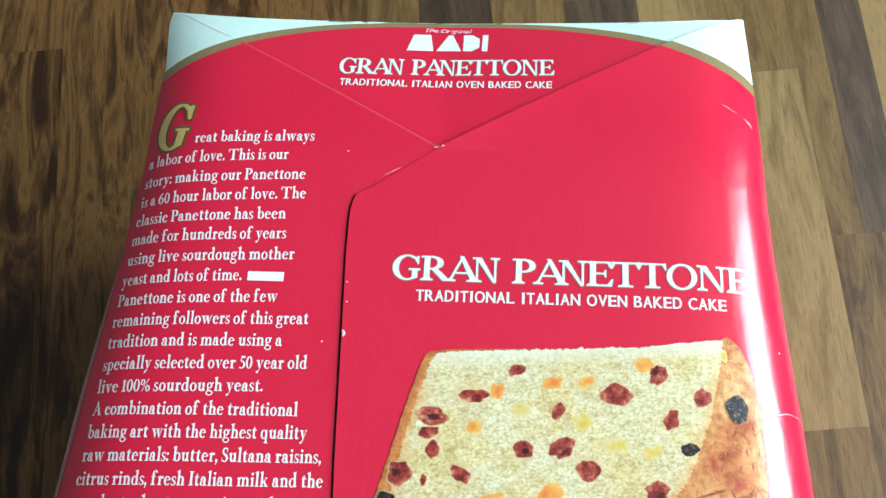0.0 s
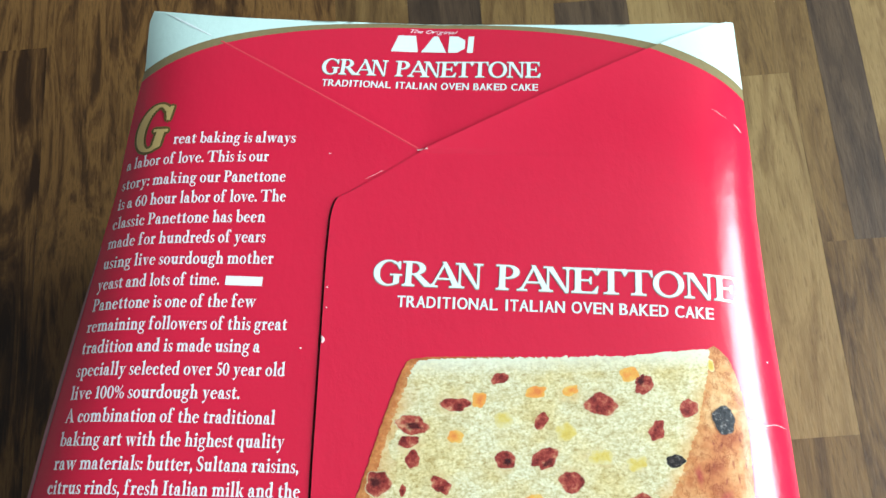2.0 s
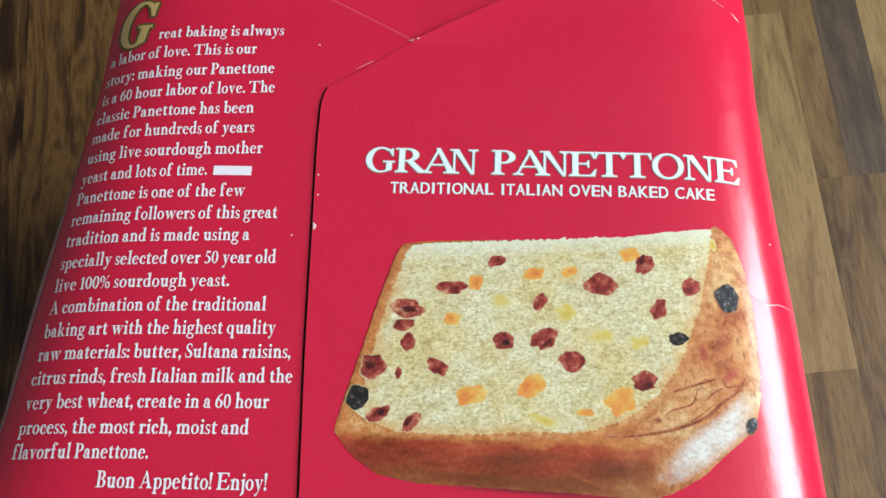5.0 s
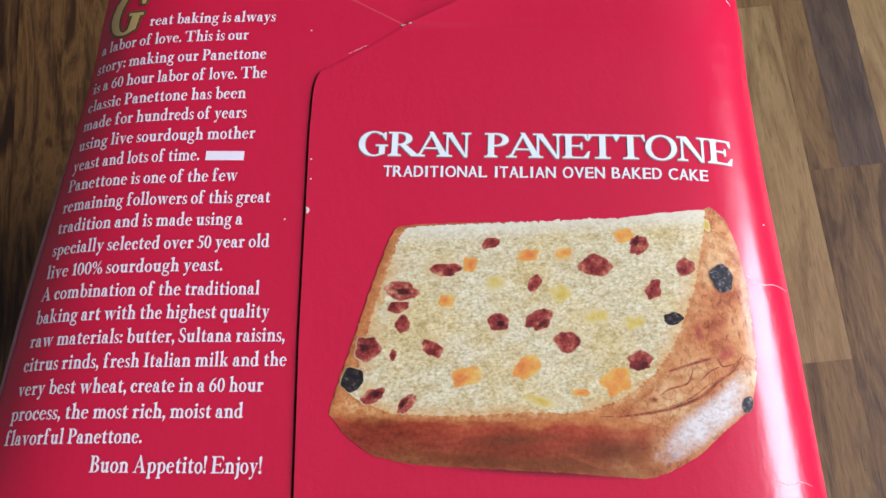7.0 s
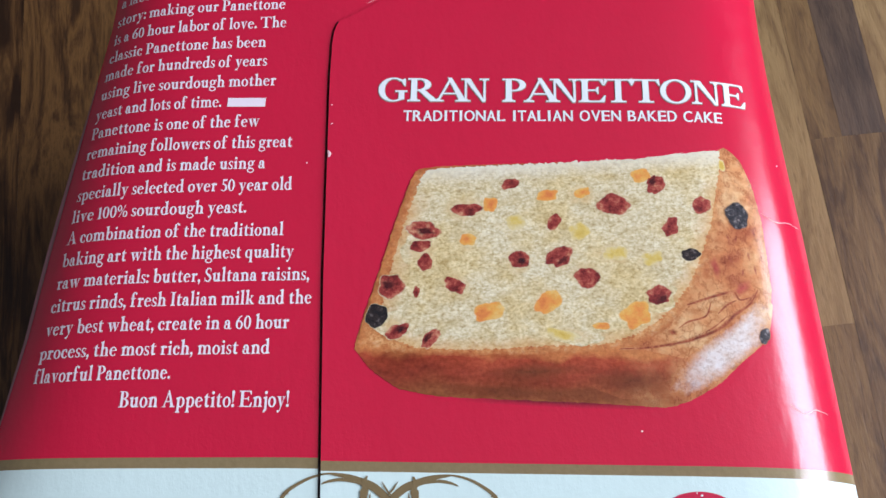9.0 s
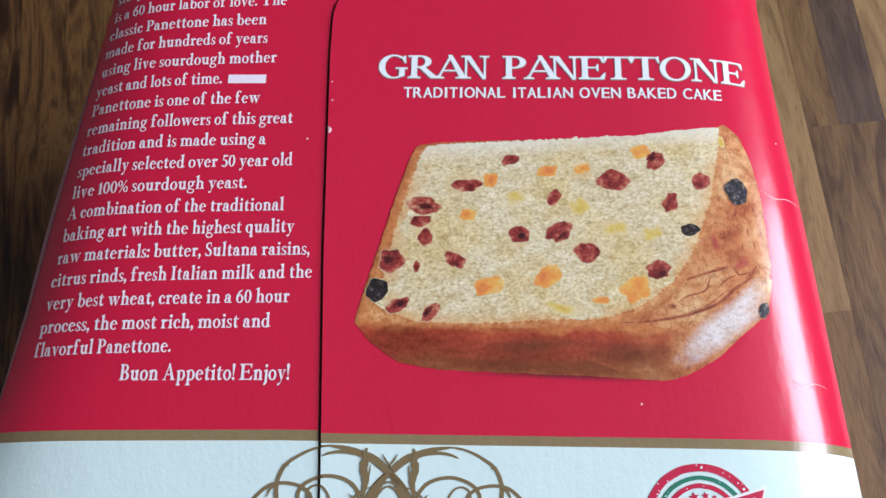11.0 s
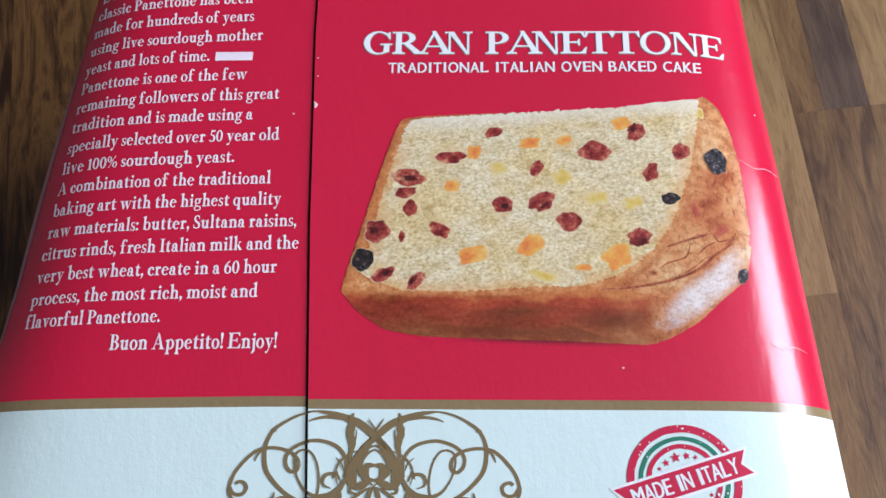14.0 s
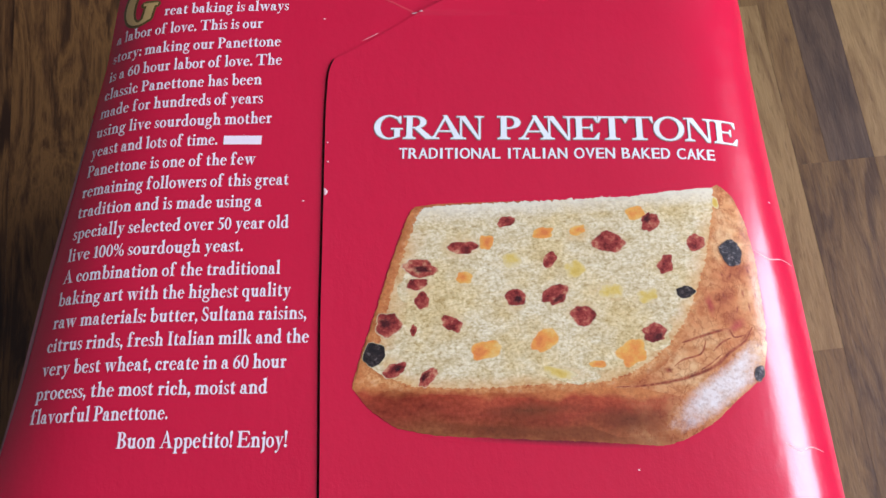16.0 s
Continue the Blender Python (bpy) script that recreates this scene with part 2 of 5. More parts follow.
CRUMB = printed("printed_crumb", crumb_face_colour)
CRUST_FRONT = printed("printed_brown_crust", front_colour)
CRUST_SIDE = printed("printed_tan_colour", tan_colour)
CRUST_RIM = print_patch("printed_golden_rim", [(0.32, (0.34, 0.09, 0.028)), (0.44, (0.52, 0.20, 0.06)), (0.56, (0.66, 0.34, 0.12)), (0.72, (0.76, 0.53, 0.27))], 420, front_colour, (0.92, 1.0), 0.12)
CRUST_UNDER = print_patch("printed_dark_under_crust", [(0.3, (0.11, 0.026, 0.010)), (0.6, (0.20, 0.055, 0.016)), (0.8, (0.26, 0.09, 0.03))], 90, front_colour, (0.0, 0.95), 0.4)
FLOUR = print_patch("printed_flour", [(0.32, (0.56, 0.36, 0.24)), (0.43, (0.66, 0.57, 0.48)), (0.58, (0.74, 0.71, 0.66))], 200, front_colour, (0.42, 0.96), 0.6)
RAISIN_STOPS = [(0.28, (0.050, 0.008, 0.010)), (0.40, (0.15, 0.018, 0.016)), (0.49, (0.27, 0.036, 0.028)), (0.57, (0.40, 0.085, 0.055)), (0.66, (0.55, 0.24, 0.13)), (0.78, (0.70, 0.44, 0.26))]
RAISIN = print_patch("printed_red_raisin", RAISIN_STOPS, 330, crumb_colour, (0.88, 1.0), 0.34, 0.10, 0.35)
FOLDED = print_patch("printed_dark_raisin_fold", [(0.35, (0.030, 0.006, 0.008)), (0.55, (0.085, 0.012, 0.012)), (0.7, (0.16, 0.03, 0.02))], 500, lambda t: ramp(t, noise_tex(t, 330, 6, 0.68), RAISIN_STOPS), (0.45, 0.98), 0.6)
BLACK_STOPS = [(0.38, (0.010, 0.009, 0.010)), (0.56, (0.032, 0.024, 0.022)), (0.70, (0.15, 0.13, 0.12))]
RAISIN_BLACK = print_patch("printed_black_raisin", BLACK_STOPS, 700, crumb_colour, (0.93, 1.02), 0.2)
CURRANT = print_patch("printed_currant_on_crust", [(0.38, (0.012, 0.013, 0.016)), (0.54, (0.042, 0.042, 0.046)), (0.66, (0.24, 0.22, 0.21))], 750, tan_colour, (0.90, 1.02), 0.25)
CAKE_SHADE = print_patch("printed_dark_red", [(0.3, (0.16, 0.012, 0.022)), (0.7, (0.22, 0.016, 0.030))], 60, red_colour, (0.25, 0.86), 0.1)
HALO = print_patch("printed_stained_crumb", [(0.34, (0.62, 0.42, 0.17)), (0.5, (0.68, 0.54, 0.27)), (0.66, (0.70, 0.60, 0.36))], 300, crumb_colour, (0.25, 0.82), 0.5, 0.0, 0.3)
RUBY = print_patch("printed_red_stain_on_crust", [(0.3, (0.30, 0.03, 0.03)), (0.6, (0.48, 0.10, 0.06)), (0.8, (0.60, 0.22, 0.12))], 300, tan_colour, (0.10, 0.80), 0.5)
PEEL_ORANGE = print_patch("printed_orange_peel", [(0.34, (0.66, 0.20, 0.05)), (0.46, (0.74, 0.29, 0.06)), (0.58, (0.74, 0.40, 0.08)), (0.80, (0.74, 0.56, 0.20))], 190, crumb_colour, (0.88, 0.99), 0.2, 0.2, 0.12)
PEEL_YELLOW = print_patch("printed_citron", [(0.34, (0.58, 0.40, 0.07)), (0.50, (0.66, 0.51, 0.13)), (0.70, (0.68, 0.60, 0.32))], 200, crumb_colour, (0.84, 0.99), 0.3, 0.3, 0.12)
CRACK = print_patch("printed_crust_crack", [(0.34, (0.16, 0.030, 0.016)), (0.52, (0.34, 0.085, 0.035)), (0.68, (0.54, 0.22, 0.09))], 500, tan_colour, (0.25, 0.98), 1.0)


def wood(name, stops, seed):
    m, t, p = material(name, 0.4, spec=0.4)
    info = t.nodes.new("ShaderNodeObjectInfo")
    co = t.nodes.new("ShaderNodeTexCoord").outputs["Object"]
    off = t.nodes.new("ShaderNodeVectorMath")
    off.operation = "MULTIPLY_ADD"
    rnd = t.nodes.new("ShaderNodeCombineXYZ")
    for i in range(3):
        t.links.new(math_node(t, "MULTIPLY", info.outputs["Random"], 7.3 + 3.1 * i + seed), rnd.inputs[i])
    t.links.new(co, off.inputs[0])
    off.inputs[1].default_value = (1, 1, 1)
    t.links.new(rnd.outputs[0], off.inputs[2])

    def grain(scale, stretch, detail, rough, warp=0.0):
        mp = t.nodes.new("ShaderNodeMapping")
        mp.inputs["Scale"].default_value = stretch
        t.links.new(off.outputs[0], mp.inputs[0])
        n = node(t, "TexNoise", Scale=scale, Detail=detail, Roughness=rough, Distortion=warp)
        t.links.new(mp.outputs[0], n.inputs["Vector"])
        return n.outputs[0]

    broad = grain(66, (1, 0.16, 1), 5, 0.62, 1.6)
    fine = grain(300, (1, 0.13, 1), 5, 0.72, 1.4)
    pores = grain(800, (1, 0.12, 1), 3, 0.55)
    cloud = grain(14, (1, 0.6, 1), 3, 0.5)
    v = math_node(t, "ADD", math_node(t, "MULTIPLY", broad, 0.80), math_node(t, "MULTIPLY", fine, 0.20))
    v = math_node(t, "MULTIPLY_ADD", info.outputs["Random"], 0.12, math_node(t, "SUBTRACT", v, 0.06))
    c = ramp(t, v, stops)
    dots = ramp(t, pores, [(0.30, (0.42, 0.36, 0.30)), (0.42, (1, 1, 1))])
    c = mix(t, 0.5, c, dots, "MULTIPLY")
    c = mix(t, 0.35, c, ramp(t, cloud, [(0.3, (0.6, 0.55, 0.5)), (0.7, (1, 1, 1))]), "MULTIPLY")
    t.links.new(c, p.inputs["Base Color"])
    t.links.new(math_node(t, "MULTIPLY_ADD", fine, 0.2, 0.30), p.inputs["Roughness"])
    bump(t, p, math_node(t, "ADD", pores, math_node(t, "MULTIPLY", fine, 0.6)), 0.25, 0.0004)
    return m


WOOD_LIGHT = wood("acacia_light", [(0.34, (0.135, 0.078, 0.027)), (0.46, (0.195, 0.122, 0.044)), (0.57, (0.255, 0.168, 0.064)), (0.70, (0.185, 0.115, 0.042))], 1.0)
WOOD_MID = wood("acacia_mid", [(0.36, (0.066, 0.034, 0.011)), (0.45, (0.116, 0.065, 0.021)), (0.56, (0.170, 0.102, 0.034)), (0.68, (0.092, 0.050, 0.016))], 2.0)
WOOD_DARK = wood("acacia_dark", [(0.34, (0.036, 0.022, 0.013)), (0.47, (0.060, 0.037, 0.021)), (0.58, (0.088, 0.056, 0.031)), (0.72, (0.056, 0.035, 0.020))], 3.0)
WOOD_DEEP = wood("acacia_deep", [(0.36, (0.024, 0.010, 0.003)), (0.45, (0.074, 0.034, 0.010)), (0.53, (0.165, 0.084, 0.024)), (0.60, (0.095, 0.045, 0.013)), (0.67, (0.042, 0.019, 0.006))], 4.0)


def plain(name, color, rough=0.7):
    m, t, p = material(name, rough)
    lo = tuple(v * 0.88 for v in color)
    t.links.new(ramp(t, noise_tex(t, 6, 5), [(0.3, lo), (0.7, color)]), p.inputs["Base Color"])
    bump(t, p, noise_tex(t, 160, 3), 0.1, 0.002)
    return m


PLASTER = plain("painted_plaster", (0.17, 0.164, 0.158))
CEILING_PAINT = plain("white_ceiling_paint", (0.42, 0.42, 0.414))
FLOORING = plain("brown_floor", (0.14, 0.10, 0.07), 0.5)
FRAME_PAINT = plain("white_window_paint", (0.75, 0.75, 0.73), 0.4)


# ---- helpers for meshes ----
def part(name, bm, mat, parent=None, label=""):
    me = bpy.data.meshes.new(name)
    bm.normal_update()
    bm.to_mesh(me)
    bm.free()
    me.materials.append(mat)
    ob = new(name, me)
    if parent:
        ob.parent = parent
    return tagged(ob, label) if label else ob


def mesh_part(name, verts, faces, mat, parent=None, label="", smooth=False):
    me = bpy.data.meshes.new(name)
    me.from_pydata(verts, [], faces)
    me.update()
    if smooth:
        me.polygons.foreach_set("use_smooth", [True] * len(me.polygons))
    me.materials.append(mat)
    ob = new(name, me)
    if parent:
        ob.parent = parent
    return tagged(ob, label) if label else ob


def box_bm(x0, y0, z0, x1, y1, z1, edge=0.0):
    bm = bmesh.new()
    bmesh.ops.create_cube(bm, size=1)
    for v in bm.verts:
        v.co = Vector(((x0 + x1) / 2 + v.co.x * (x1 - x0), (y0 + y1) / 2 + v.co.y * (y1 - y0), (z0 + z1) / 2 + v.co.z * (z1 - z0)))
    if edge:
        bmesh.ops.bevel(bm, geom=list(bm.edges), offset=edge, segments=2, affect="EDGES")
    return bm


# ---- the room round the table ----
FLOOR_Z, CEIL_Z, WALL_W, WALL_N, WALL_S = -0.75, 2.05, -1.9, 1.9, -1.9
tagged(part("floor", box_bm(WALL_W - 0.1, WALL_S - 0.1, FLOOR_Z - 0.1, WALL_E + 0.1, WALL_N + 0.1, FLOOR_Z), FLOORING), "plain brown floor under the table", "floor", kind="structure")
tagged(part("ceiling", box_bm(WALL_W - 0.1, WALL_S - 0.1, CEIL_Z, WALL_E + 0.1, WALL_N + 0.1, CEIL_Z + 0.1), CEILING_PAINT), "plain painted ceiling of the room", "ceiling", kind="structure")
for nm, b in (("wall_west", (WALL_W - 0.1, WALL_S, FLOOR_Z, WALL_W, WALL_N, CEIL_Z)),
              ("wall_north", (WALL_W - 0.1, WALL_N, FLOOR_Z, WALL_E + 0.1, WALL_N + 0.1, CEIL_Z)),
              ("wall_south", (WALL_W - 0.1, WALL_S - 0.1, FLOOR_Z, WALL_E + 0.1, WALL_S, CEIL_Z))):
    tagged(part(nm, box_bm(*b), PLASTER), "plain painted plaster wall of the room", "wall", kind="structure")


def wall_with_window():
    bm = bmesh.new()
    y0, y1, z0, z1 = WIN_Y - WIN_W / 2, WIN_Y + WIN_W / 2, WIN_Z - WIN_H / 2, WIN_Z + WIN_H / 2
    for a in ((WALL_S, FLOOR_Z, y0, CEIL_Z), (y1, FLOOR_Z, WALL_N, CEIL_Z), (y0, FLOOR_Z, y1, z0), (y0, z1, y1, CEIL_Z)):
        piece = box_bm(WALL_E, a[0], a[1], WALL_E + 0.1, a[2], a[3])
        me = bpy.data.meshes.new("piece")
        piece.to_mesh(me)
        piece.free()
        bm.from_mesh(me)
        bpy.data.meshes.remove(me)
    tagged(part("wall_east", bm, PLASTER), "plain plaster wall pierced by one window", "wall", kind="structure")
    win = tagged(new("window_1"), "white painted window letting in daylight", "window", kind="structure")
    e = 0.05
    for nm, b in (("frame_foot", (y0, z0, y1, z0 + e)), ("frame_head", (y0, z1 - e, y1, z1)), ("frame_side", (y0, z0 + e, y0 + e, z1 - e)), ("frame_side", (y1 - e, z0 + e, y1, z1 - e))):
        part(nm, box_bm(WALL_E + 0.03, b[0], b[1], WALL_E + 0.08, b[2], b[3], 0.004), FRAME_PAINT, win)


wall_with_window()

# ---- the table: staves of stained wood glued side by side ----
TURN_W = radians(7.0)
table = tagged(new("wooden_table"), "dark walnut-toned table with a top of glued wooden staves", "table")
grid_m = Matrix.Rotation(TURN_W, 4, "Z")
P0, P1, Q0, Q1 = -0.724, 0.676, -0.52, 0.75
slab = part("core_board", box_bm(P0, Q0, -0.036, P1, Q1, -0.012), WOOD_DARK, table)
slab.matrix_local = grid_m
for px in (P0 + 0.07, P1 - 0.07):
    for qy in (Q0 + 0.07, Q1 - 0.07):
        leg = part("leg", box_bm(px - 0.03, qy - 0.03, FLOOR_Z, px + 0.03, qy + 0.03, -0.036, 0.004), WOOD_DARK, table)
        leg.matrix_local = grid_m

# ---- the cake box, lying on its back ----
CX, TOP, FOOT = 0.0015, 0.0875, -0.152


def half_width(y):
    if y > 0.022:
        return 0.09641 - 0.012 * (y - 0.022)
    return 0.0985 - 0.095 * y if y > -0.045 else 0.10278 - 0.075 * (y + 0.045)


def reach_of(y, side):
    """How far the front reaches from its middle line to its left (-1) or right (1) fold."""
    return half_width(y) - (0.0016 - 0.0034 * min(1, max(0, (y - 0.068) / 0.0195)) if side < 0 else -0.0010 * math.exp(-((y - 0.028) / 0.024) ** 2))


def height(x, y):
    """The bulging front of the box: highest near its foot, rolling over at both sides and dipping to its head."""
    side = -1 if x < CX else 1
    u = min(1.0, abs(x - CX) / reach_of(y, side))
    roll = (0.0095 * u ** 9 if side < 0 else 0.0125 * u ** 10) * (1 - 0.5 * min(1, max(0, (y - 0.03) / 0.06))) * (1 - (0.45 if side < 0 else 0.0) * min(1, max(0, (-0.075 - y) / 0.045)))
    return 0.2224 + 0.02 * x - 0.07 * y - 2.5 * max(0, y - 0.02) ** 2 - 0.05 * max(0, y - 0.036 - 0.6 * abs(x)) - roll


def edge_of_flap(y):
    """Where the left panel ends and the flap begins at this height of the box."""
    if y < 0.011:
        return -0.0251 + 0.035 * max(0, -y) + 0.018 * max(0, -y - 0.06)
    if y < 0.0195:
        k = (y - 0.011) / 0.0085
        return -0.0251 + 0.0026 * (1 - math.sqrt(max(0, 1 - k * k)))
    if y < 0.0351:
        return -0.0225 + 0.0225 * ((y - 0.0195) / 0.0156) ** 0.92
    return (y - 0.0351) * 1.66


def gap(y):
    return 0.0007 * min(1.0, max(0.0, (0.033 - y) / 0.016))


def flap_lift(x, y):
    """How far the flap stands off the panel under it: most along its free edge, nothing on the panel beside it."""
    d = x - edge_of_flap(y)
    if d < 0:
        return 0.0
    free = 2.4 if y > 0.0351 else min(1.0, max(0.45, (0.034 - y) / 0.019))
    return 0.00022 + 0.00036 * free * math.exp(-d / 0.014)


def on_box(x, y, h):
    return (x, y, height(x, y) + 0.00008 + (h - 0.0002) * 0.6 + flap_lift(x, y))


def head_y(x):
    return TOP + 0.0055 * ((x - CX) / 0.0955) ** 6


box = tagged(new("panettone_box"), "glossy red cardboard cake box lying on its back on the table", "box")


def spread(n, lo, hi):
    """Steps from lo to hi, closer towards both ends."""
    return [lo + (hi - lo) * (0.5 - 0.5 * math.cos(math.pi * i / n)) * 0.6 + (hi - lo) * i / n * 0.4 for i in range(n + 1)]


ROWS_Y = sorted({round(v, 5) for v in (list(np.linspace(FOOT, 0.010, 70)) + list(np.linspace(0.010, 0.0352, 40)) + list(np.linspace(0.0352, 0.0960, 46)))})


def panel(name, side, mat):
    verts, faces, n = [], [], 100
    for y in ROWS_Y:
        w = reach_of(min(y, TOP), 1)
        if side < 0:
            xs = spread(n, CX - reach_of(min(y, TOP), -1), min(edge_of_flap(y) - gap(y) if gap(y) > 0 else edge_of_flap(y) + 0.003, CX + w))
        else:
            xs = spread(n, min(edge_of_flap(y), CX + w), CX + w)
        for x in xs:
            yy = min(y, head_y(x))
            verts.append((x, yy, height(x, yy) + (flap_lift(max(x, edge_of_flap(yy)), yy) if side > 0 else 0.0)))
    for r in range(len(ROWS_Y) - 1):
        for i in range(n):
            a = r * (n + 1) + i
            faces.append((a, a + 1, a + n + 2, a + n + 1))
    if side > 0:
        # the cut edge of the flap turns down by the thickness of the card
        k = len(verts)
        for r, y in enumerate(ROWS_Y):
            v = verts[r * (n + 1)]
            verts += [v, (v[0] + 0.0002, v[1], v[2] - 0.0008)]
        for r in range(len(ROWS_Y) - 1):
            a = k + 2 * r
            faces.append((a + 2, a, a + 1, a + 3))
    return mesh_part(name, verts, faces, mat, box, "red printed front panel" if side < 0 else "overlapping red front flap", True)


panel("front_panel", -1, CARD_LEFT)
panel("front_flap", 1, CARD_RIGHT)


def carcass():
    """Sides, back, head and foot of the box, closed all round."""
    verts, faces = [], []
    ys = list(np.linspace(FOOT, 0.0862, 60))
    prof = [(-1, 0.0), (-1.002, -0.0015), (-1.003, -0.02), (-1.003, -0.09), (-1.0, -9)]
    ring = 2 * len(prof)
    for y in ys:
        for s in (1, -1):
            wide = reach_of(min(y, TOP), -s)
            base = height(CX - s * wide, y)
            row = [(CX + s * f * wide, y, base + dz if dz > -5 else 0.001) for f, dz in prof]
            verts += row if s > 0 else row[::-1]
    for r in range(len(ys) - 1):
        for i in range(ring):
            a, b = r * ring + i, r * ring + (i + 1) % ring
            if i == ring - 1:
                continue
            faces.append((a, a + ring, b + ring, b))
    faces.append(tuple(range(ring)))
    faces.append(tuple(range((len(ys) - 1) * ring, len(ys) * ring))[::-1])
    mesh_part("carton_sides", verts, faces, CARD_LEFT, box, "red carton sides", True)
    verts, faces = [], []
    cols, rows = np.linspace(-0.036, 0.012, 9), np.linspace(FOOT, 0.034, 36)
    for y in rows:
        verts += [(x, y, height(x, y) - 0.005) for x in cols]
    for r in range(len(rows) - 1):
        for i in range(len(cols) - 1):
            a = r * len(cols) + i
            faces.append((a, a + 1, a + len(cols) + 1, a + len(cols)))
    mesh_part("inner_card", verts, faces, RAW, box, "dark inner card showing in the slit")


carcass()


def ribbon(name, pts, width, h, mat, parent, ridge=0.0, steps=10, taper=True, label=""):
    """A drawn stroke along a smooth line through a few points, laid on the front of the box; ridge lifts its middle."""
    P = [Vector((a / 1000, b / 1000)) for a, b in pts]
    line = []
    for i in range(len(P) - 1):
        p0, p1, p2, p3 = P[max(i - 1, 0)], P[i], P[i + 1], P[min(i + 2, len(P) - 1)]
        for k in range(steps):
            s = k / steps
            line.append(0.5 * (2 * p1 + (p2 - p0) * s + (2 * p0 - 5 * p1 + 4 * p2 - p3) * s * s + (3 * p1 - p0 - 3 * p2 + p3) * s ** 3))
    line.append(P[-1])
    verts, faces = [], []
    n = len(line)
    for i, c in enumerate(line):
        d = (line[min(i + 1, n - 1)] - line[max(i - 1, 0)]).normalized()
        s = Vector((-d.y, d.x))
        k = i / (n - 1)
        w = width / 2000 * ((0.25 + 0.75 * math.sin(math.pi * min(1, max(0, k)))) if taper else 1)
        for f, lift in ((-1, 0), (0, ridge), (1, 0)):
            q = c + s * w * f
            verts.append(on_box(q.x, q.y, h + lift))
    for i in range(n - 1):
        for j in range(2):
            a = i * 3 + j
            faces.append((a, a + 3, a + 4, a + 1))
    ob = mesh_part(name, verts, faces, mat, parent, label, True)
    rim = ob.data.attributes.new("rim", "FLOAT", "POINT")
    rim.data.foreach_set("value", [1.0, 0.0, 1.0] * n)
    return ob


# folds pressed into the card at the head of the box
ribbon("fold_line", [(-90, 90.6), (-80, 84.0), (-71.5, 78.6)], 0.8, 0.0002, INK_WHITE, box, 0.00012, 20, True, "white raised fold at the corner")
# the light this ridge catches is put into its paler colour
ribbon("fold_line", [(-68, 76.4), (-50, 65.4), (-35, 56.2), (-1, 35.6)], 0.65, 0.00005, FOLD_HIGHLIGHT, box, 0.00022, 30, False, "raised fold with its highlight coloured in")


# ---- lettering ----
def glyph_mesh(text):
    cu = bpy.data.curves.new("text", "FONT")
    cu.body, cu.size, cu.resolution_u = text, 1.0, 4
    ob = new("text", cu)
    bpy.context.view_layer.update()
    me = bpy.data.meshes.new_from_object(ob.evaluated_get(bpy.context.evaluated_depsgraph_get()))
    bpy.data.objects.remove(ob)
    bpy.data.curves.remove(cu)
    verts = [(v.co.x, v.co.y) for v in me.vertices]
    faces = [tuple(p.vertices) for p in me.polygons]
    bpy.data.meshes.remove(me)
    return verts, faces


CAP = max(v[1] for v in glyph_mesh("H")[0])


def serifs(verts, faces, reach, thick, arms=False):
    """Small bars at the flat ends of the upright strokes, and of the arms of E, F, L and T."""
    count = {}
    for f in faces:
        for a, b in zip(f, f[1:] + f[:1]):
            count.setdefault((min(a, b), max(a, b)), []).append(f)
    bars = []
    for (a, b), fs in count.items():
        (ax, ay), (bx, by) = verts[a], verts[b]
        if len(fs) == 1 and abs(ay - by) < 0.006 and 0.05 < abs(ax - bx) < 0.15:
            mid = sum(verts[i][1] for i in fs[0]) / len(fs[0])
            up = thick if mid > ay else -thick
            lo, hi = min(ax, bx) - reach, max(ax, bx) + reach
            bars.append([(lo, ay), (hi, ay), (hi - reach * 0.5, ay + up), (lo + reach * 0.5, ay + up)])
        elif arms and len(fs) == 1 and abs(ax - bx) < 0.006 and 0.04 < abs(ay - by) < 0.15:
            mid = sum(verts[i][0] for i in fs[0]) / len(fs[0])
            inward = thick * 1.1 if mid > ax else -thick * 1.1
            lo, hi = min(ay, by), max(ay, by)
            high, low = hi > CAP * 0.85, lo < CAP * 0.15
            lo, hi = (lo - reach * 0.7 if not low else lo), (hi + reach * 0.7 if not high else hi)
            bars.append([(ax, lo), (ax, hi), (ax + inward, hi), (ax + inward * 1.4, (lo + hi) / 2), (ax + inward, lo)])
    return bars


# advance widths of a bold serif face, in thousandths of its size
ADVANCE = {ch: w for w, group in ((250, " .,"), (278, "il"), (333, "ftj:!"), (389, "sI"), (444, "crez"), (500, "agovxy0123456789"), (556, "bdhknpquS"),
                                  (560, "P"), (640, "EBTL"), (700, "ACDRKVUHY"), (740, "N"), (790, "GO"), (833, "m"), (722, "w"), (900, "M%")) for ch in group}
NARROW = "il!:.,tfjI1"
GLYPHS = {}


def glyph(ch):
    if ch not in GLYPHS:
        GLYPHS[ch] = glyph_mesh(ch)
    return GLYPHS[ch]


def divided(poly):
    """The polygon itself, or small triangles of it where the card curves strongly."""
    if max(abs(q.x - CX) for q in poly) < 0.066:
        return [poly]
    stack, out = [(poly[0], poly[i], poly[i + 1]) for i in range(1, len(poly) - 1)], []
    while stack:
        p, q, r = stack.pop()
        sides = ((p - q).length, (q - r).length, (r - p).length)
        if max(sides) < 0.0009:
            out.append([p, q, r])
            continue
        k = sides.index(max(sides))
        p, q, r = ((p, q, r), (q, r, p), (r, p, q))[k]
        m = (p + q) / 2
        stack += [(p, m, r), (m, q, r)]
    return out


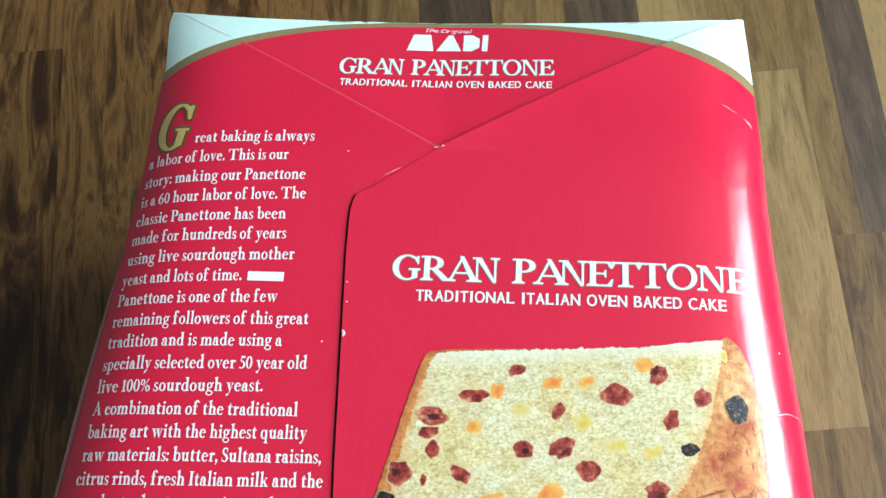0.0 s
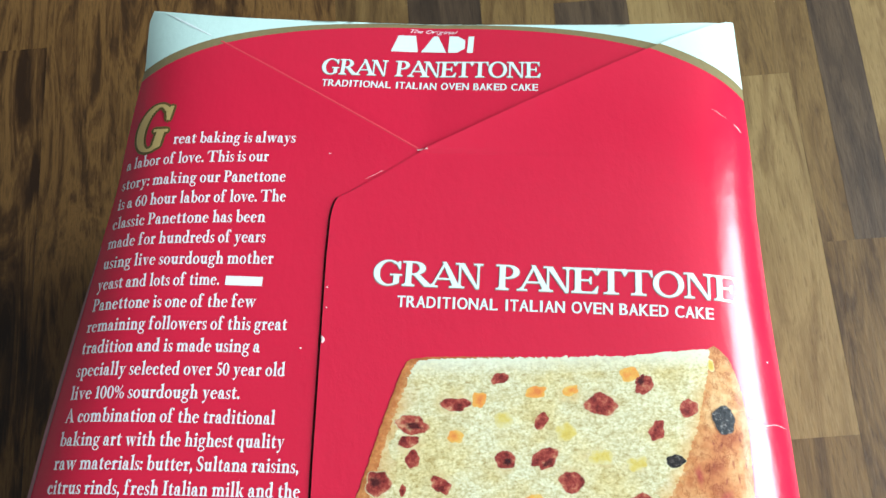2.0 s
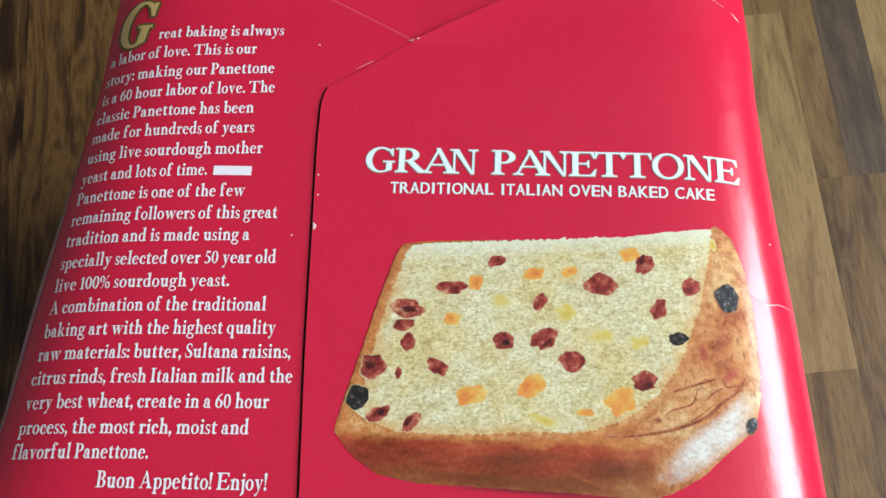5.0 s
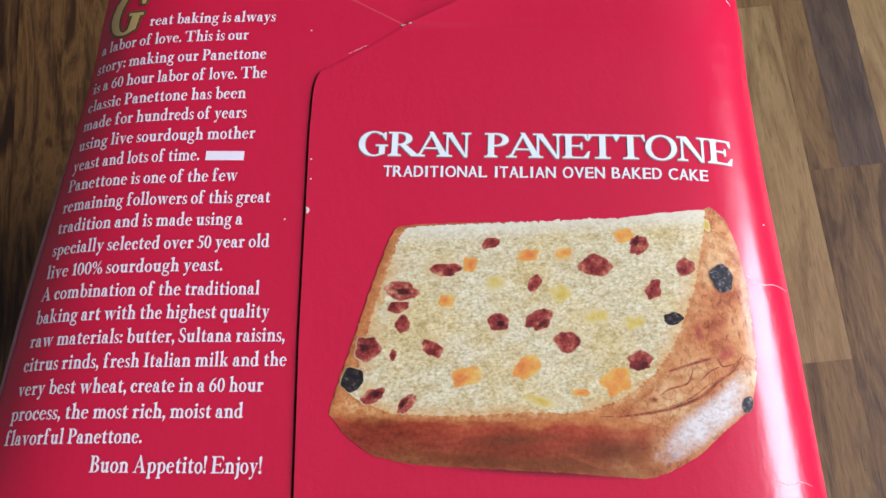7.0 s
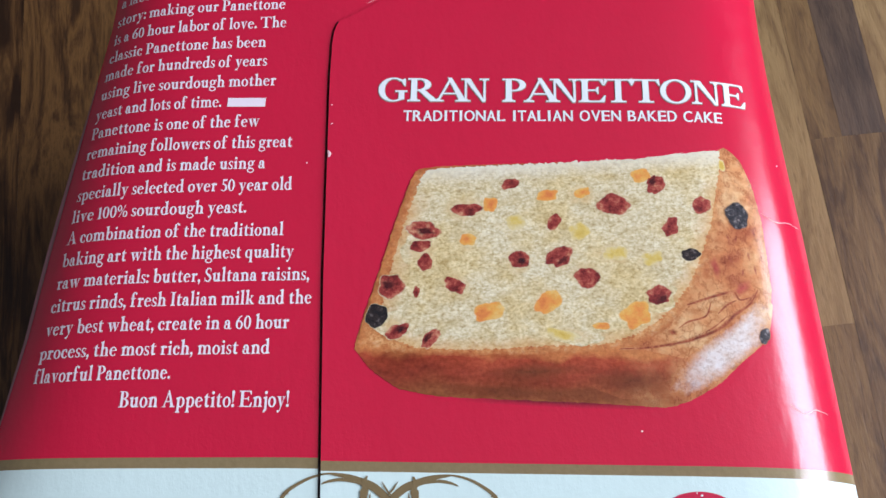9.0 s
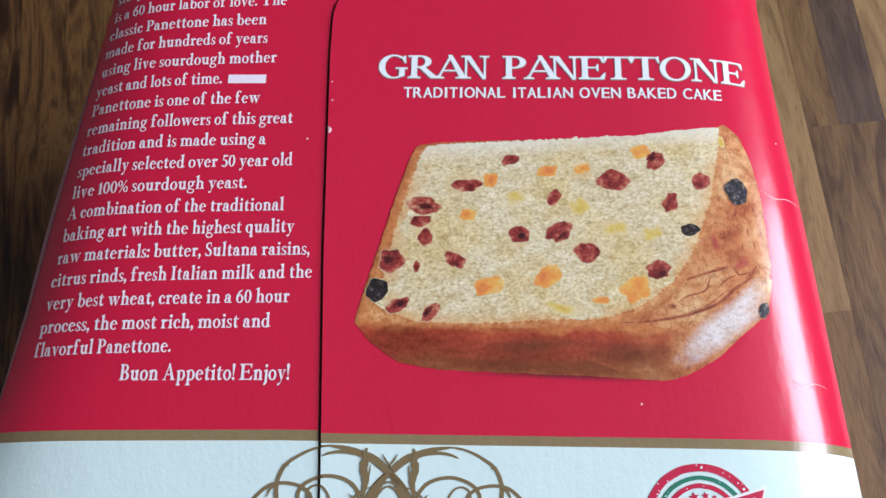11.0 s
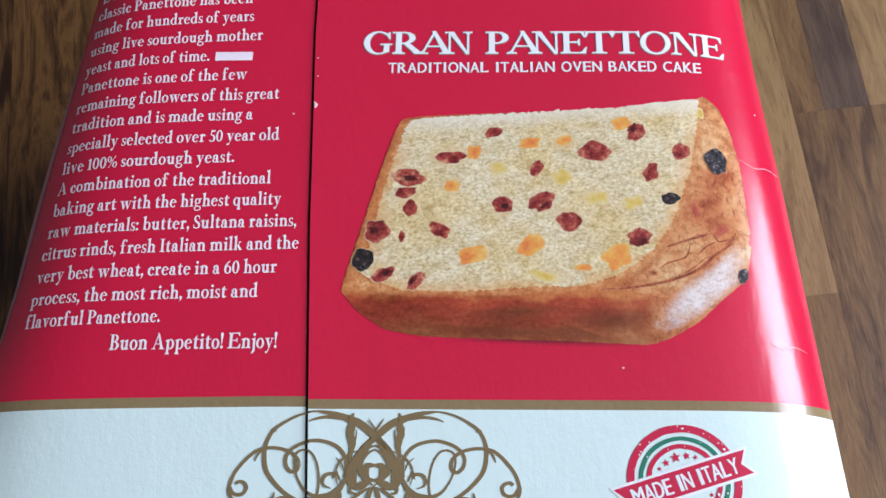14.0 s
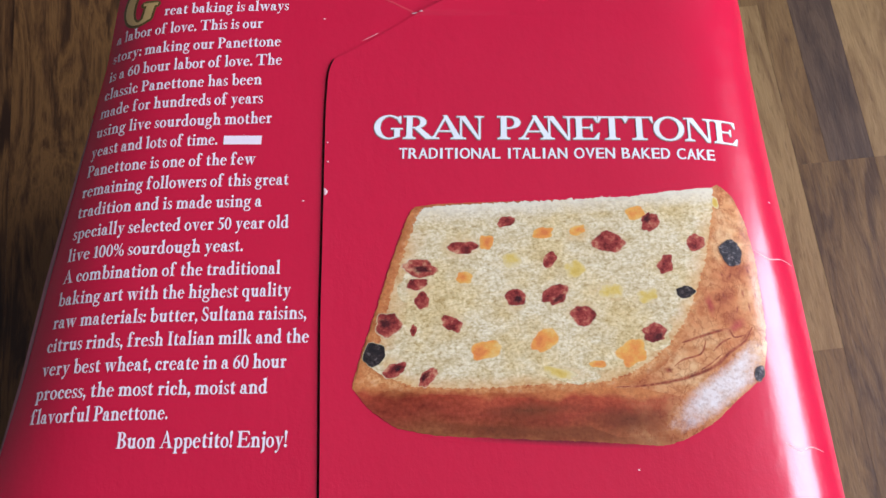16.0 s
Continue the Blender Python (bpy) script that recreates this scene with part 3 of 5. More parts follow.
def print_text(name, text, left, right, cap, mat, parent, h=0.0003, fat=0.02, reach=0.05, shear=0.0, label=""):
    """One line of print on the front of the box: from left to right (mm along its baseline), capitals cap mm high."""
    a, b = Vector(left) / 1000, Vector(right) / 1000
    along = (b - a).normalized()
    rise = Vector((-along.y, along.x))
    table_w = {**ADVANCE, " ": 380} if text.isupper() else ADVANCE
    total = sum(table_w.get(ch, 500) for ch in text) - 60
    em = (b - a).length / (total / 1000)
    sy = cap / 1000 / CAP
    vs, fs, pen = [], [], -0.03 * em
    for ch in text:
        adv = table_w.get(ch, 500) / 1000 * em
        if ch != " ":
            verts, faces = glyph(ch)
            x0, x1 = min(v[0] for v in verts), max(v[0] for v in verts)
            wide = min(1.5 * sy, max(0.6 * sy, (adv - 0.06 * em) / (x1 - x0 + 2 * fat + (0.6 * reach if reach else 0))))
            sx = min(sy, wide * 1.15) if ch in NARROW else wide
            mid = pen + adv / 2
            polys = []
            for layer, s in enumerate((0.0,) if fat == 0 else (-fat, 0.0, fat)):
                polys += [([(verts[i][0] + s, verts[i][1]) for i in f], layer) for f in faces]
            if reach:
                polys += [(q, 3) for q in serifs(verts, faces, reach + fat, 0.045, ch in "EFLT")]
            for poly, layer in polys:
                flat = [a + along * (mid + (x - (x0 + x1) / 2 + shear * (y - 0.35)) * sx) + rise * (y * sy) for x, y in poly]
                for piece in divided(flat):
                    k = len(vs)
                    vs += [on_box(q.x, q.y, h + layer * 0.00002) for q in piece]
                    fs.append(tuple(range(k, len(vs))))
        pen += adv
    return mesh_part(name, vs, fs, mat, parent, label)


def bar(name, x0, y0, x1, y1, mat, parent, h=0.0003, lean=0.0, label=""):
    c = [(x0, y0), (x1, y0), (x1 + lean, y1), (x0 + lean, y1)]
    return mesh_part(name, [on_box(x / 1000, y / 1000, h) for x, y in c], [(0, 1, 2, 3)], mat, parent, label)


HAIR = 0.062


def foot(x0, x1, s0, s1, top=False):
    """A thin serif with small brackets where it meets its stem."""
    quads = [[(x0, 0), (x1, 0), (x1 - 0.01, HAIR), (x0 + 0.01, HAIR)], [(s0 - 0.05, HAIR), (s1 + 0.05, HAIR), (s1, 0.13), (s0, 0.13)]]
    return [[(x, 1 - y) for x, y in q] for q in quads] if top else quads


def slab_of(x0, y0, x1, y1):
    return [(x0, y0), (x1, y0), (x1, y1), (x0, y1)]


def bow(cx, cy, rx, ry, ix, iy, a0, a1, tilt=0.0, shift=0.0, n=22):
    """Part of a ring between an outer and an inner, tilted ellipse."""
    def at(k, px, py, lean, dx):
        a = radians(a0 + (a1 - a0) * k / n)
        return (cx + dx + px * math.cos(a + lean), cy + py * math.sin(a + lean))
    return [[at(k, rx, ry, 0, 0), at(k + 1, rx, ry, 0, 0), at(k + 1, ix, iy, tilt, shift), at(k, ix, iy, tilt, shift)] for k in range(n)]


def roman_capitals():
    """Bold roman capitals with thick and thin strokes, one cap height high."""
    p = foot(0.0, 0.46, 0.12, 0.33) + [slab_of(0.12, 0.05, 0.33, 0.97), slab_of(0.0, 1 - HAIR, 0.42, 1.0), slab_of(0.3, 0.45, 0.42, 0.45 + HAIR)] + bow(0.40, 0.725, 0.43, 0.277, 0.21, 0.215, -90, 90)
    return {
        "G": bow(0.53, 0.5, 0.53, 0.525, 0.33, 0.465, 47, 312, 0.10, 0.02) + [[(0.80, 0.86), (0.90, 0.98), (0.95, 0.98), (0.96, 0.66), (0.92, 0.66)], [(0.72, 0.02), (0.92, 0.09), (0.92, 0.42), (0.72, 0.42)], slab_of(0.60, 0.40, 1.02, 0.40 + HAIR)],
        "O": bow(0.55, 0.5, 0.55, 0.525, 0.355, 0.455, 0, 360, 0.14, 0.0, 32),
        "P": p,
        "R": p + [[(0.38, 0.48), (0.60, 0.50), (1.06, 0.05), (0.82, 0.0)], [(0.80, 0.0), (1.15, 0.0), (1.15, HAIR), (0.98, 0.10)]],
        "A": foot(0.0, 0.36, 0.13, 0.20) + foot(0.76, 1.25, 0.90, 1.12) + [[(0.12, 0.04), (0.20, 0.04), (0.62, 0.96), (0.54, 0.98)], [(0.48, 1.03), (0.62, 1.03), (1.14, 0.04), (0.90, 0.04)], slab_of(0.30, 0.31, 0.86, 0.31 + HAIR)],
        "N": foot(0.0, 0.36, 0.13, 0.21) + foot(0.68, 1.04, 0.83, 0.91, True) + [slab_of(0.13, 0.04, 0.21, 0.96), slab_of(0.83, 0.02, 0.91, 0.96), [(0.10, 1.0), (0.33, 1.0), (0.91, -0.02), (0.80, -0.02)], slab_of(0.0, 1 - HAIR, 0.2, 1.0)],
        "E": foot(0.0, 0.44, 0.12, 0.33) + foot(0.0, 0.44, 0.12, 0.33, True) + [slab_of(0.12, 0.05, 0.33, 0.95), slab_of(0.3, 1 - HAIR, 0.86, 1.0), slab_of(0.3, 0.0, 0.90, HAIR), slab_of(0.3, 0.48, 0.66, 0.48 + HAIR),
                                                                         [(0.74, 0.95), (0.86, 0.74), (0.90, 0.74), (0.88, 1.0)], [(0.74, 0.05), (0.92, 0.29), (0.96, 0.29), (0.91, 0.0)], [(0.60, 0.51), (0.67, 0.66), (0.71, 0.66), (0.71, 0.36), (0.67, 0.36)]],
        "T": foot(0.24, 0.78, 0.40, 0.61) + [slab_of(0.40, 0.05, 0.61, 0.97), slab_of(0.04, 1 - HAIR, 0.97, 1.0), [(0.0, 0.73), (0.04, 0.73), (0.15, 0.95), (0.03, 1.03)], [(1.01, 0.73), (0.97, 0.73), (0.86, 0.95), (0.98, 1.03)]],
    }


CAPITALS = roman_capitals()

def ring_of(cx, cy, rx, ry, ix, iy, a0=0, a1=360, tilt=0.2, shift=0.0):
    return bow(cx, cy, rx, ry, ix, iy, a0, a1, tilt, shift, 18)


def stem(x, y0, y1, w=0.17):
    return [slab_of(x, y0, x + w, y1)]


def flag(x, y, w=0.17):
    """The slanted serif at the top left of a small letter's stem."""
    return [[(x - 0.10, y - 0.10), (x, y - 0.16), (x + w, y - 0.16), (x + w, y + 0.03), (x - 0.10, y - 0.06)]]


def base(x, w=0.17, left=0.08, right=0.08, y=0.0):
    """A bracketed foot serif under a stem."""
    return [[(x - left, y), (x + w + right, y), (x + w + right, y + 0.045), (x + w, y + 0.10), (x, y + 0.10), (x - left, y + 0.045)]]


def dot(x, y, r=0.105):
    return [[(x + r * math.cos(radians(a)), y + r * math.sin(radians(a))) for a in range(0, 360, 40)]]


def arch(x, w):
    """The shoulder that springs from a stem at x and comes down as the next one, w further right."""
    r = w / 2 + 0.005
    return [bow(x + 0.10 + r, 0.40, r + 0.07, 0.255, r - 0.10, 0.165, 0, 165, 0.0, -0.02, 12), stem(x + w, 0.04, 0.42), base(x + w)]


def roman_text_face():
    """A bold old-style text face: capitals one unit high, small letters 0.64; each letter a list of strokes."""
    n = [stem(0.09, 0.04, 0.56), flag(0.09, 0.64), base(0.09)] + arch(0.09, 0.36)
    h = [stem(0.09, 0.04, 0.98), flag(0.09, 1.06), base(0.09)] + arch(0.09, 0.36)
    v = [[[(0.05, 0.62), (0.25, 0.62), (0.37, 0.10), (0.31, -0.03), (0.27, -0.03)]], [[(0.29, -0.03), (0.33, 0.0), (0.55, 0.62), (0.48, 0.62)]], [slab_of(-0.02, 0.59, 0.31, 0.64)], [slab_of(0.40, 0.59, 0.61, 0.64)]]
    w2 = [[[(x + 0.36, y) for x, y in q] for q in comp] for comp in v]
    p_bowl = [ring_of(0.36, 0.31, 0.29, 0.335, 0.125, 0.265, -165, 165, 0.2)]
    q_bowl = [ring_of(0.29, 0.31, 0.29, 0.335, 0.125, 0.265, 15, 345, 0.2)]
    capital = {ch: [[q] for q in CAPITALS[ch]] for ch in "TE"}
    cap_p = [stem(0.11, 0.05, 0.95, 0.19), base(0.11, 0.19, 0.1, 0.1), [slab_of(0.0, 0.945, 0.36, 1.0)], [slab_of(0.28, 0.44, 0.38, 0.50)], bow(0.36, 0.72, 0.36, 0.28, 0.165, 0.22, -90, 90, 0, 0, 14)]
    return {
        **capital,
        "P": cap_p,
        "A": [[[(0.10, 0.03), (0.17, 0.03), (0.50, 0.98), (0.43, 1.0)]], [[(0.38, 1.04), (0.49, 1.04), (0.86, 0.03), (0.64, 0.03)]], [slab_of(0.22, 0.31, 0.70, 0.37)], [slab_of(0.0, 0.0, 0.28, 0.055)], [slab_of(0.55, 0.0, 0.95, 0.055)]],
        "B": cap_p[:1] + [[slab_of(0.0, 0.945, 0.36, 1.0)], [slab_of(0.0, 0.0, 0.36, 0.055)], [slab_of(0.28, 0.50, 0.38, 0.56)], bow(0.36, 0.755, 0.30, 0.245, 0.12, 0.19, -90, 90, 0, 0, 12), bow(0.36, 0.27, 0.38, 0.27, 0.18, 0.215, -90, 90, 0, 0, 14)],
        "I": [stem(0.11, 0.05, 0.95, 0.19), base(0.11, 0.19, 0.11, 0.11), [slab_of(0.0, 0.945, 0.41, 1.0)]],
        "S": [ring_of(0.30, 0.75, 0.25, 0.275, 0.11, 0.20, 35, 255), ring_of(0.29, 0.26, 0.28, 0.28, 0.12, 0.205, -150, 75), [[(0.06, 0.74), (0.20, 0.66), (0.50, 0.46), (0.55, 0.26), (0.40, 0.30), (0.16, 0.52)]], [[(0.44, 0.98), (0.50, 0.98), (0.51, 0.70), (0.47, 0.70)]], [[(0.04, 0.02), (0.08, 0.02), (0.07, 0.30), (0.02, 0.30)]]],
        "a": [stem(0.30, 0.08, 0.46, 0.17), bow(0.26, 0.43, 0.21, 0.225, 0.05, 0.15, 0, 160, 0, -0.01, 12), dot(0.12, 0.45, 0.085), ring_of(0.22, 0.175, 0.22, 0.19, 0.075, 0.12, 40, 320, 0.3), [[(0.40, 0.13), (0.47, 0.10), (0.58, 0.07), (0.58, 0.02), (0.46, -0.02), (0.36, 0.03)]]],
        "b": [stem(0.07, 0.03, 0.98), flag(0.07, 1.06)] + p_bowl,
        "c": [ring_of(0.29, 0.31, 0.29, 0.335, 0.125, 0.265, 50, 322, 0.2, 0.03), dot(0.43, 0.47, 0.085)],
        "d": q_bowl + [stem(0.40, 0.05, 0.98), flag(0.40, 1.06), [[(0.50, 0.13), (0.57, 0.12), (0.67, 0.09), (0.67, 0.04), (0.42, -0.02), (0.42, 0.06)]]],
        "e": [ring_of(0.29, 0.31, 0.29, 0.335, 0.13, 0.265, 8, 318, 0.15, 0.02), [[(0.10, 0.31), (0.57, 0.37), (0.56, 0.43), (0.10, 0.36)]]],
        "f": [stem(0.11, 0.04, 0.82), base(0.11, 0.17, 0.09, 0.13), bow(0.33, 0.80, 0.22, 0.27, 0.07, 0.20, 45, 180, 0, 0.01, 12), dot(0.45, 0.95, 0.085), [slab_of(0.0, 0.57, 0.42, 0.63)]],
        "g": [ring_of(0.27, 0.42, 0.25, 0.235, 0.10, 0.165), ring_of(0.29, -0.14, 0.30, 0.20, 0.20, 0.125, 0, 360, 0.1), [[(0.10, 0.24), (0.19, 0.21), (0.17, 0.12), (0.44, 0.05), (0.44, -0.02), (0.12, 0.01), (0.05, 0.10)]], [[(0.42, 0.54), (0.46, 0.62), (0.60, 0.66), (0.60, 0.56), (0.48, 0.52)]]],
        "h": h,
        "i": [stem(0.09, 0.04, 0.56), flag(0.09, 0.64), base(0.09), dot(0.175, 0.87)],
        "j": [stem(0.11, -0.10, 0.56), flag(0.11, 0.64), [[(0.28, -0.10), (0.24, -0.24), (0.04, -0.35), (0.0, -0.31), (0.11, -0.10)]], dot(0.195, 0.87)],
        "k": [stem(0.09, 0.04, 0.98), flag(0.09, 1.06), base(0.09), [[(0.25, 0.27), (0.31, 0.25), (0.56, 0.59), (0.49, 0.60)]], [[(0.28, 0.36), (0.40, 0.42), (0.66, 0.03), (0.46, 0.03)]], [slab_of(0.40, 0.59, 0.64, 0.64)], [slab_of(0.44, 0.0, 0.72, 0.05)]],
        "l": [stem(0.09, 0.04, 0.98), flag(0.09, 1.06), base(0.09)],
        "m": n + arch(0.45, 0.36),
        "n": n,
        "o": [ring_of(0.30, 0.31, 0.30, 0.335, 0.135, 0.265, 0, 360, 0.28)],
        "p": [stem(0.09, -0.28, 0.56), flag(0.09, 0.62), base(0.09, y=-0.33)] + p_bowl,
        "q": q_bowl + [stem(0.40, -0.28, 0.62), base(0.40, y=-0.33)],
        "r": [stem(0.09, 0.04, 0.56), flag(0.09, 0.64), base(0.09, right=0.11), [[(0.24, 0.44), (0.31, 0.48), (0.40, 0.50), (0.40, 0.64), (0.32, 0.62), (0.24, 0.54)]], dot(0.40, 0.55, 0.09)],
        "s": [ring_of(0.22, 0.47, 0.18, 0.18, 0.07, 0.12, 35, 255), ring_of(0.21, 0.16, 0.20, 0.18, 0.08, 0.12, -150, 75), [[(0.04, 0.47), (0.14, 0.40), (0.36, 0.30), (0.41, 0.16), (0.28, 0.18), (0.10, 0.33)]], [[(0.33, 0.63), (0.38, 0.63), (0.39, 0.45), (0.35, 0.45)]], [[(0.03, 0.0), (0.07, 0.0), (0.06, 0.19), (0.01, 0.19)]]],
        "t": [stem(0.11, 0.08, 0.66), [[(0.0, 0.58), (0.11, 0.66), (0.24, 0.84), (0.28, 0.84), (0.28, 0.58)]], [slab_of(0.10, 0.575, 0.44, 0.64)], [[(0.11, 0.12), (0.28, 0.14), (0.45, 0.09), (0.43, 0.04), (0.28, -0.02), (0.16, 0.0)]]],
        "u": [stem(0.09, 0.20, 0.60), flag(0.09, 0.64), bow(0.30, 0.22, 0.21, 0.235, 0.05, 0.13, 180, 345, 0, 0.02, 12), stem(0.43, 0.05, 0.60), flag(0.43, 0.64), [[(0.50, 0.12), (0.60, 0.10), (0.69, 0.08), (0.69, 0.03), (0.44, -0.02), (0.44, 0.06)]]],
        "v": v,
        "w": v + w2,
        "x": [[[(0.06, 0.61), (0.27, 0.61), (0.56, 0.03), (0.35, 0.03)]], [[(0.07, 0.03), (0.14, 0.03), (0.52, 0.61), (0.45, 0.61)]], [slab_of(0.0, 0.59, 0.30, 0.64)], [slab_of(0.37, 0.59, 0.59, 0.64)], [slab_of(0.0, 0.0, 0.22, 0.05)], [slab_of(0.28, 0.0, 0.62, 0.05)]],
        "y": v + [[[(0.27, -0.02), (0.33, 0.0), (0.22, -0.26), (0.10, -0.35), (0.04, -0.27), (0.16, -0.22)]], dot(0.09, -0.27, 0.08)],
        "0": [ring_of(0.29, 0.46, 0.29, 0.48, 0.125, 0.41, 0, 360, 0.1)],
        "1": [stem(0.15, 0.04, 0.90), base(0.15, 0.17, 0.1, 0.1), [[(0.02, 0.76), (0.32, 0.94), (0.32, 0.78), (0.15, 0.78), (0.04, 0.72)]]],
        "5": [bow(0.24, 0.28, 0.30, 0.30, 0.13, 0.225, -140, 110, 0, 0, 16), [[(0.12, 0.50), (0.20, 0.52), (0.22, 0.92), (0.16, 0.92)]], [[(0.16, 0.80), (0.48, 0.80), (0.54, 0.94), (0.16, 0.94)]]],
        "6": [ring_of(0.29, 0.29, 0.29, 0.305, 0.125, 0.235), [[(0.0, 0.29), (0.03, 0.55), (0.24, 0.84), (0.48, 0.96), (0.50, 0.92), (0.32, 0.78), (0.19, 0.52), (0.17, 0.29)]]],
        "%": [ring_of(0.22, 0.68, 0.20, 0.25, 0.085, 0.19), ring_of(0.70, 0.22, 0.20, 0.25, 0.085, 0.19), [[(0.18, -0.02), (0.24, -0.02), (0.74, 0.94), (0.68, 0.94)]]],
        ".": [dot(0.11, 0.09)],
        ",": [dot(0.11, 0.09), [[(0.20, 0.12), (0.215, 0.02), (0.10, -0.19), (0.03, -0.20), (0.10, 0.0)]]],
        ":": [dot(0.11, 0.09), dot(0.11, 0.53)],
        "!": [dot(0.13, 0.09), [[(0.11, 0.25), (0.15, 0.25), (0.24, 0.94), (0.17, 1.02), (0.09, 1.02), (0.02, 0.94)]]],
    }


TEXT_FACE = roman_text_face()


def print_roman(name, text, left, right, cap, mat, parent, h=0.0003):
    """One line of small serif print on the front of the box, from left to right (mm along its baseline)."""
    a, b = Vector(left) / 1000, Vector(right) / 1000
    along = (b - a).normalized()
    rise = Vector((-along.y, along.x))
    spots, pen = [], 0.0
    for ch in text:
        if ch == " ":
            pen += 0.29
            continue
        xs = [x for comp in TEXT_FACE[ch] for q in comp for x, y in q]
        spots.append((ch, pen - min(xs)))
        pen += max(xs) - min(xs) + 0.055
    sx, sy = (b - a).length / (pen - 0.055), cap / 1000
    vs, fs = [], []
    for ch, x0 in spots:
        for layer, comp in enumerate(TEXT_FACE[ch]):
            for poly in comp:
                flat = [a + along * ((x + x0) * sx) + rise * (y * sy) for x, y in poly]
                for piece in divided(flat):
                    k = len(vs)
                    vs += [on_box(q.x, q.y, h + layer * 0.000004) for q in piece]
                    fs.append(tuple(range(k, len(vs))))
    return mesh_part(name, vs, fs, mat, parent)

# where each letter of the title begins and ends along its line
TITLE_SPANS = [("G", 0.0, 0.079), ("R", 0.080, 0.168), ("A", 0.152, 0.248), ("N", 0.226, 0.302), ("P", 0.338, 0.402), ("A", 0.396, 0.494), ("N", 0.467, 0.546),
               ("E", 0.544, 0.617), ("T", 0.612, 0.690), ("T", 0.686, 0.764), ("O", 0.764, 0.848), ("N", 0.848, 0.930), ("E", 0.930, 1.0)]


def print_capitals(name, spans, left, right, cap, mat, parent, h, nudges=((0, 0),), shear=0.0, label=""):
    a, b = Vector(left) / 1000, Vector(right) / 1000
    along, rise = (b - a), Vector((-(b - a).y, (b - a).x)).normalized()
    vs, fs = [], []
    for ch, u0, u1 in spans:
        polys = CAPITALS[ch]
        x0, x1 = min(x for q in polys for x, y in q), max(x for q in polys for x, y in q)
        for turn, (dx, dy) in enumerate(nudges):
            for layer, poly in enumerate(polys):
                flat = [a + along * (u0 + (x - x0) / (x1 - x0) * (u1 - u0)) + along.normalized() * (dx / 1000 + shear * y * cap / 1000) + rise * (y * cap + dy) / 1000 for x, y in poly]
                step = (layer if len(polys) < 20 or layer > 21 else layer % 2) % 24 * 0.000003 + turn * 0.00001
                for piece in divided(flat):
                    k = len(vs)
                    vs += [on_box(q.x, q.y, h + step) for q in piece]
                    fs.append(tuple(range(k, len(vs))))
    return mesh_part(name, vs, fs, mat, parent, label)


def shaded_title(left, right, cap, parent):
    d = cap * 0.021
    print_capitals("title_shade", TITLE_SPANS, left, right, cap, INK_SHADE, parent, 0.0002, ((-d, -d * 1.6), (d * 0.9, -d * 1.2), (-d, d * 0.7), (d * 0.7, d * 0.6)))
    return print_capitals("title_line", TITLE_SPANS, left, right, cap, INK_WHITE, parent, 0.00034, label="white serif capitals edged in grey")


shaded_title((-11.3, -7.6), (90.2, -8.2), 7.4, box)
print_text("subtitle_line", "TRADITIONAL ITALIAN OVEN BAKED CAKE", (-4.1, -13.9), (82.8, -13.9), 3.3, INK_WHITE, box, 0.00025, 0.024, 0.02)
shaded_title((-33.8, 63.1), (34.4, 63.4), 6.6, box)
print_text("subtitle_line", "TRADITIONAL ITALIAN OVEN BAKED CAKE", (-33.0, 58.2), (33.7, 58.0), 2.7, INK_WHITE, box, 0.00025, 0.026, 0.02)
print_text("small_script_line", "The Original", (-7.8, 83.0), (7.6, 82.6), 1.7, INK_PINK, box, 0.00025, 0.0, 0.0, shear=0.35)
# the maker's mark as plain shapes
for shape in ([(-13.0, 74.0), (-11.2, 81.6), (-5.6, 81.6), (-4.4, 74.0)], [(-3.4, 74.0), (0.2, 81.6), (1.6, 81.6), (4.6, 74.0)], [(5.2, 74.0), (5.2, 81.6), (8.0, 81.6), (10.4, 79.8), (10.4, 75.8), (8.0, 74.0)], [(11.2, 74.0), (11.4, 81.6), (13.2, 81.6), (13.0, 74.0)]):
    mesh_part("maker_mark_shape", [on_box(x / 1000, y / 1000, 0.00025) for x, y in shape], [tuple(range(len(shape)))[::-1]], INK_WHITE, box)

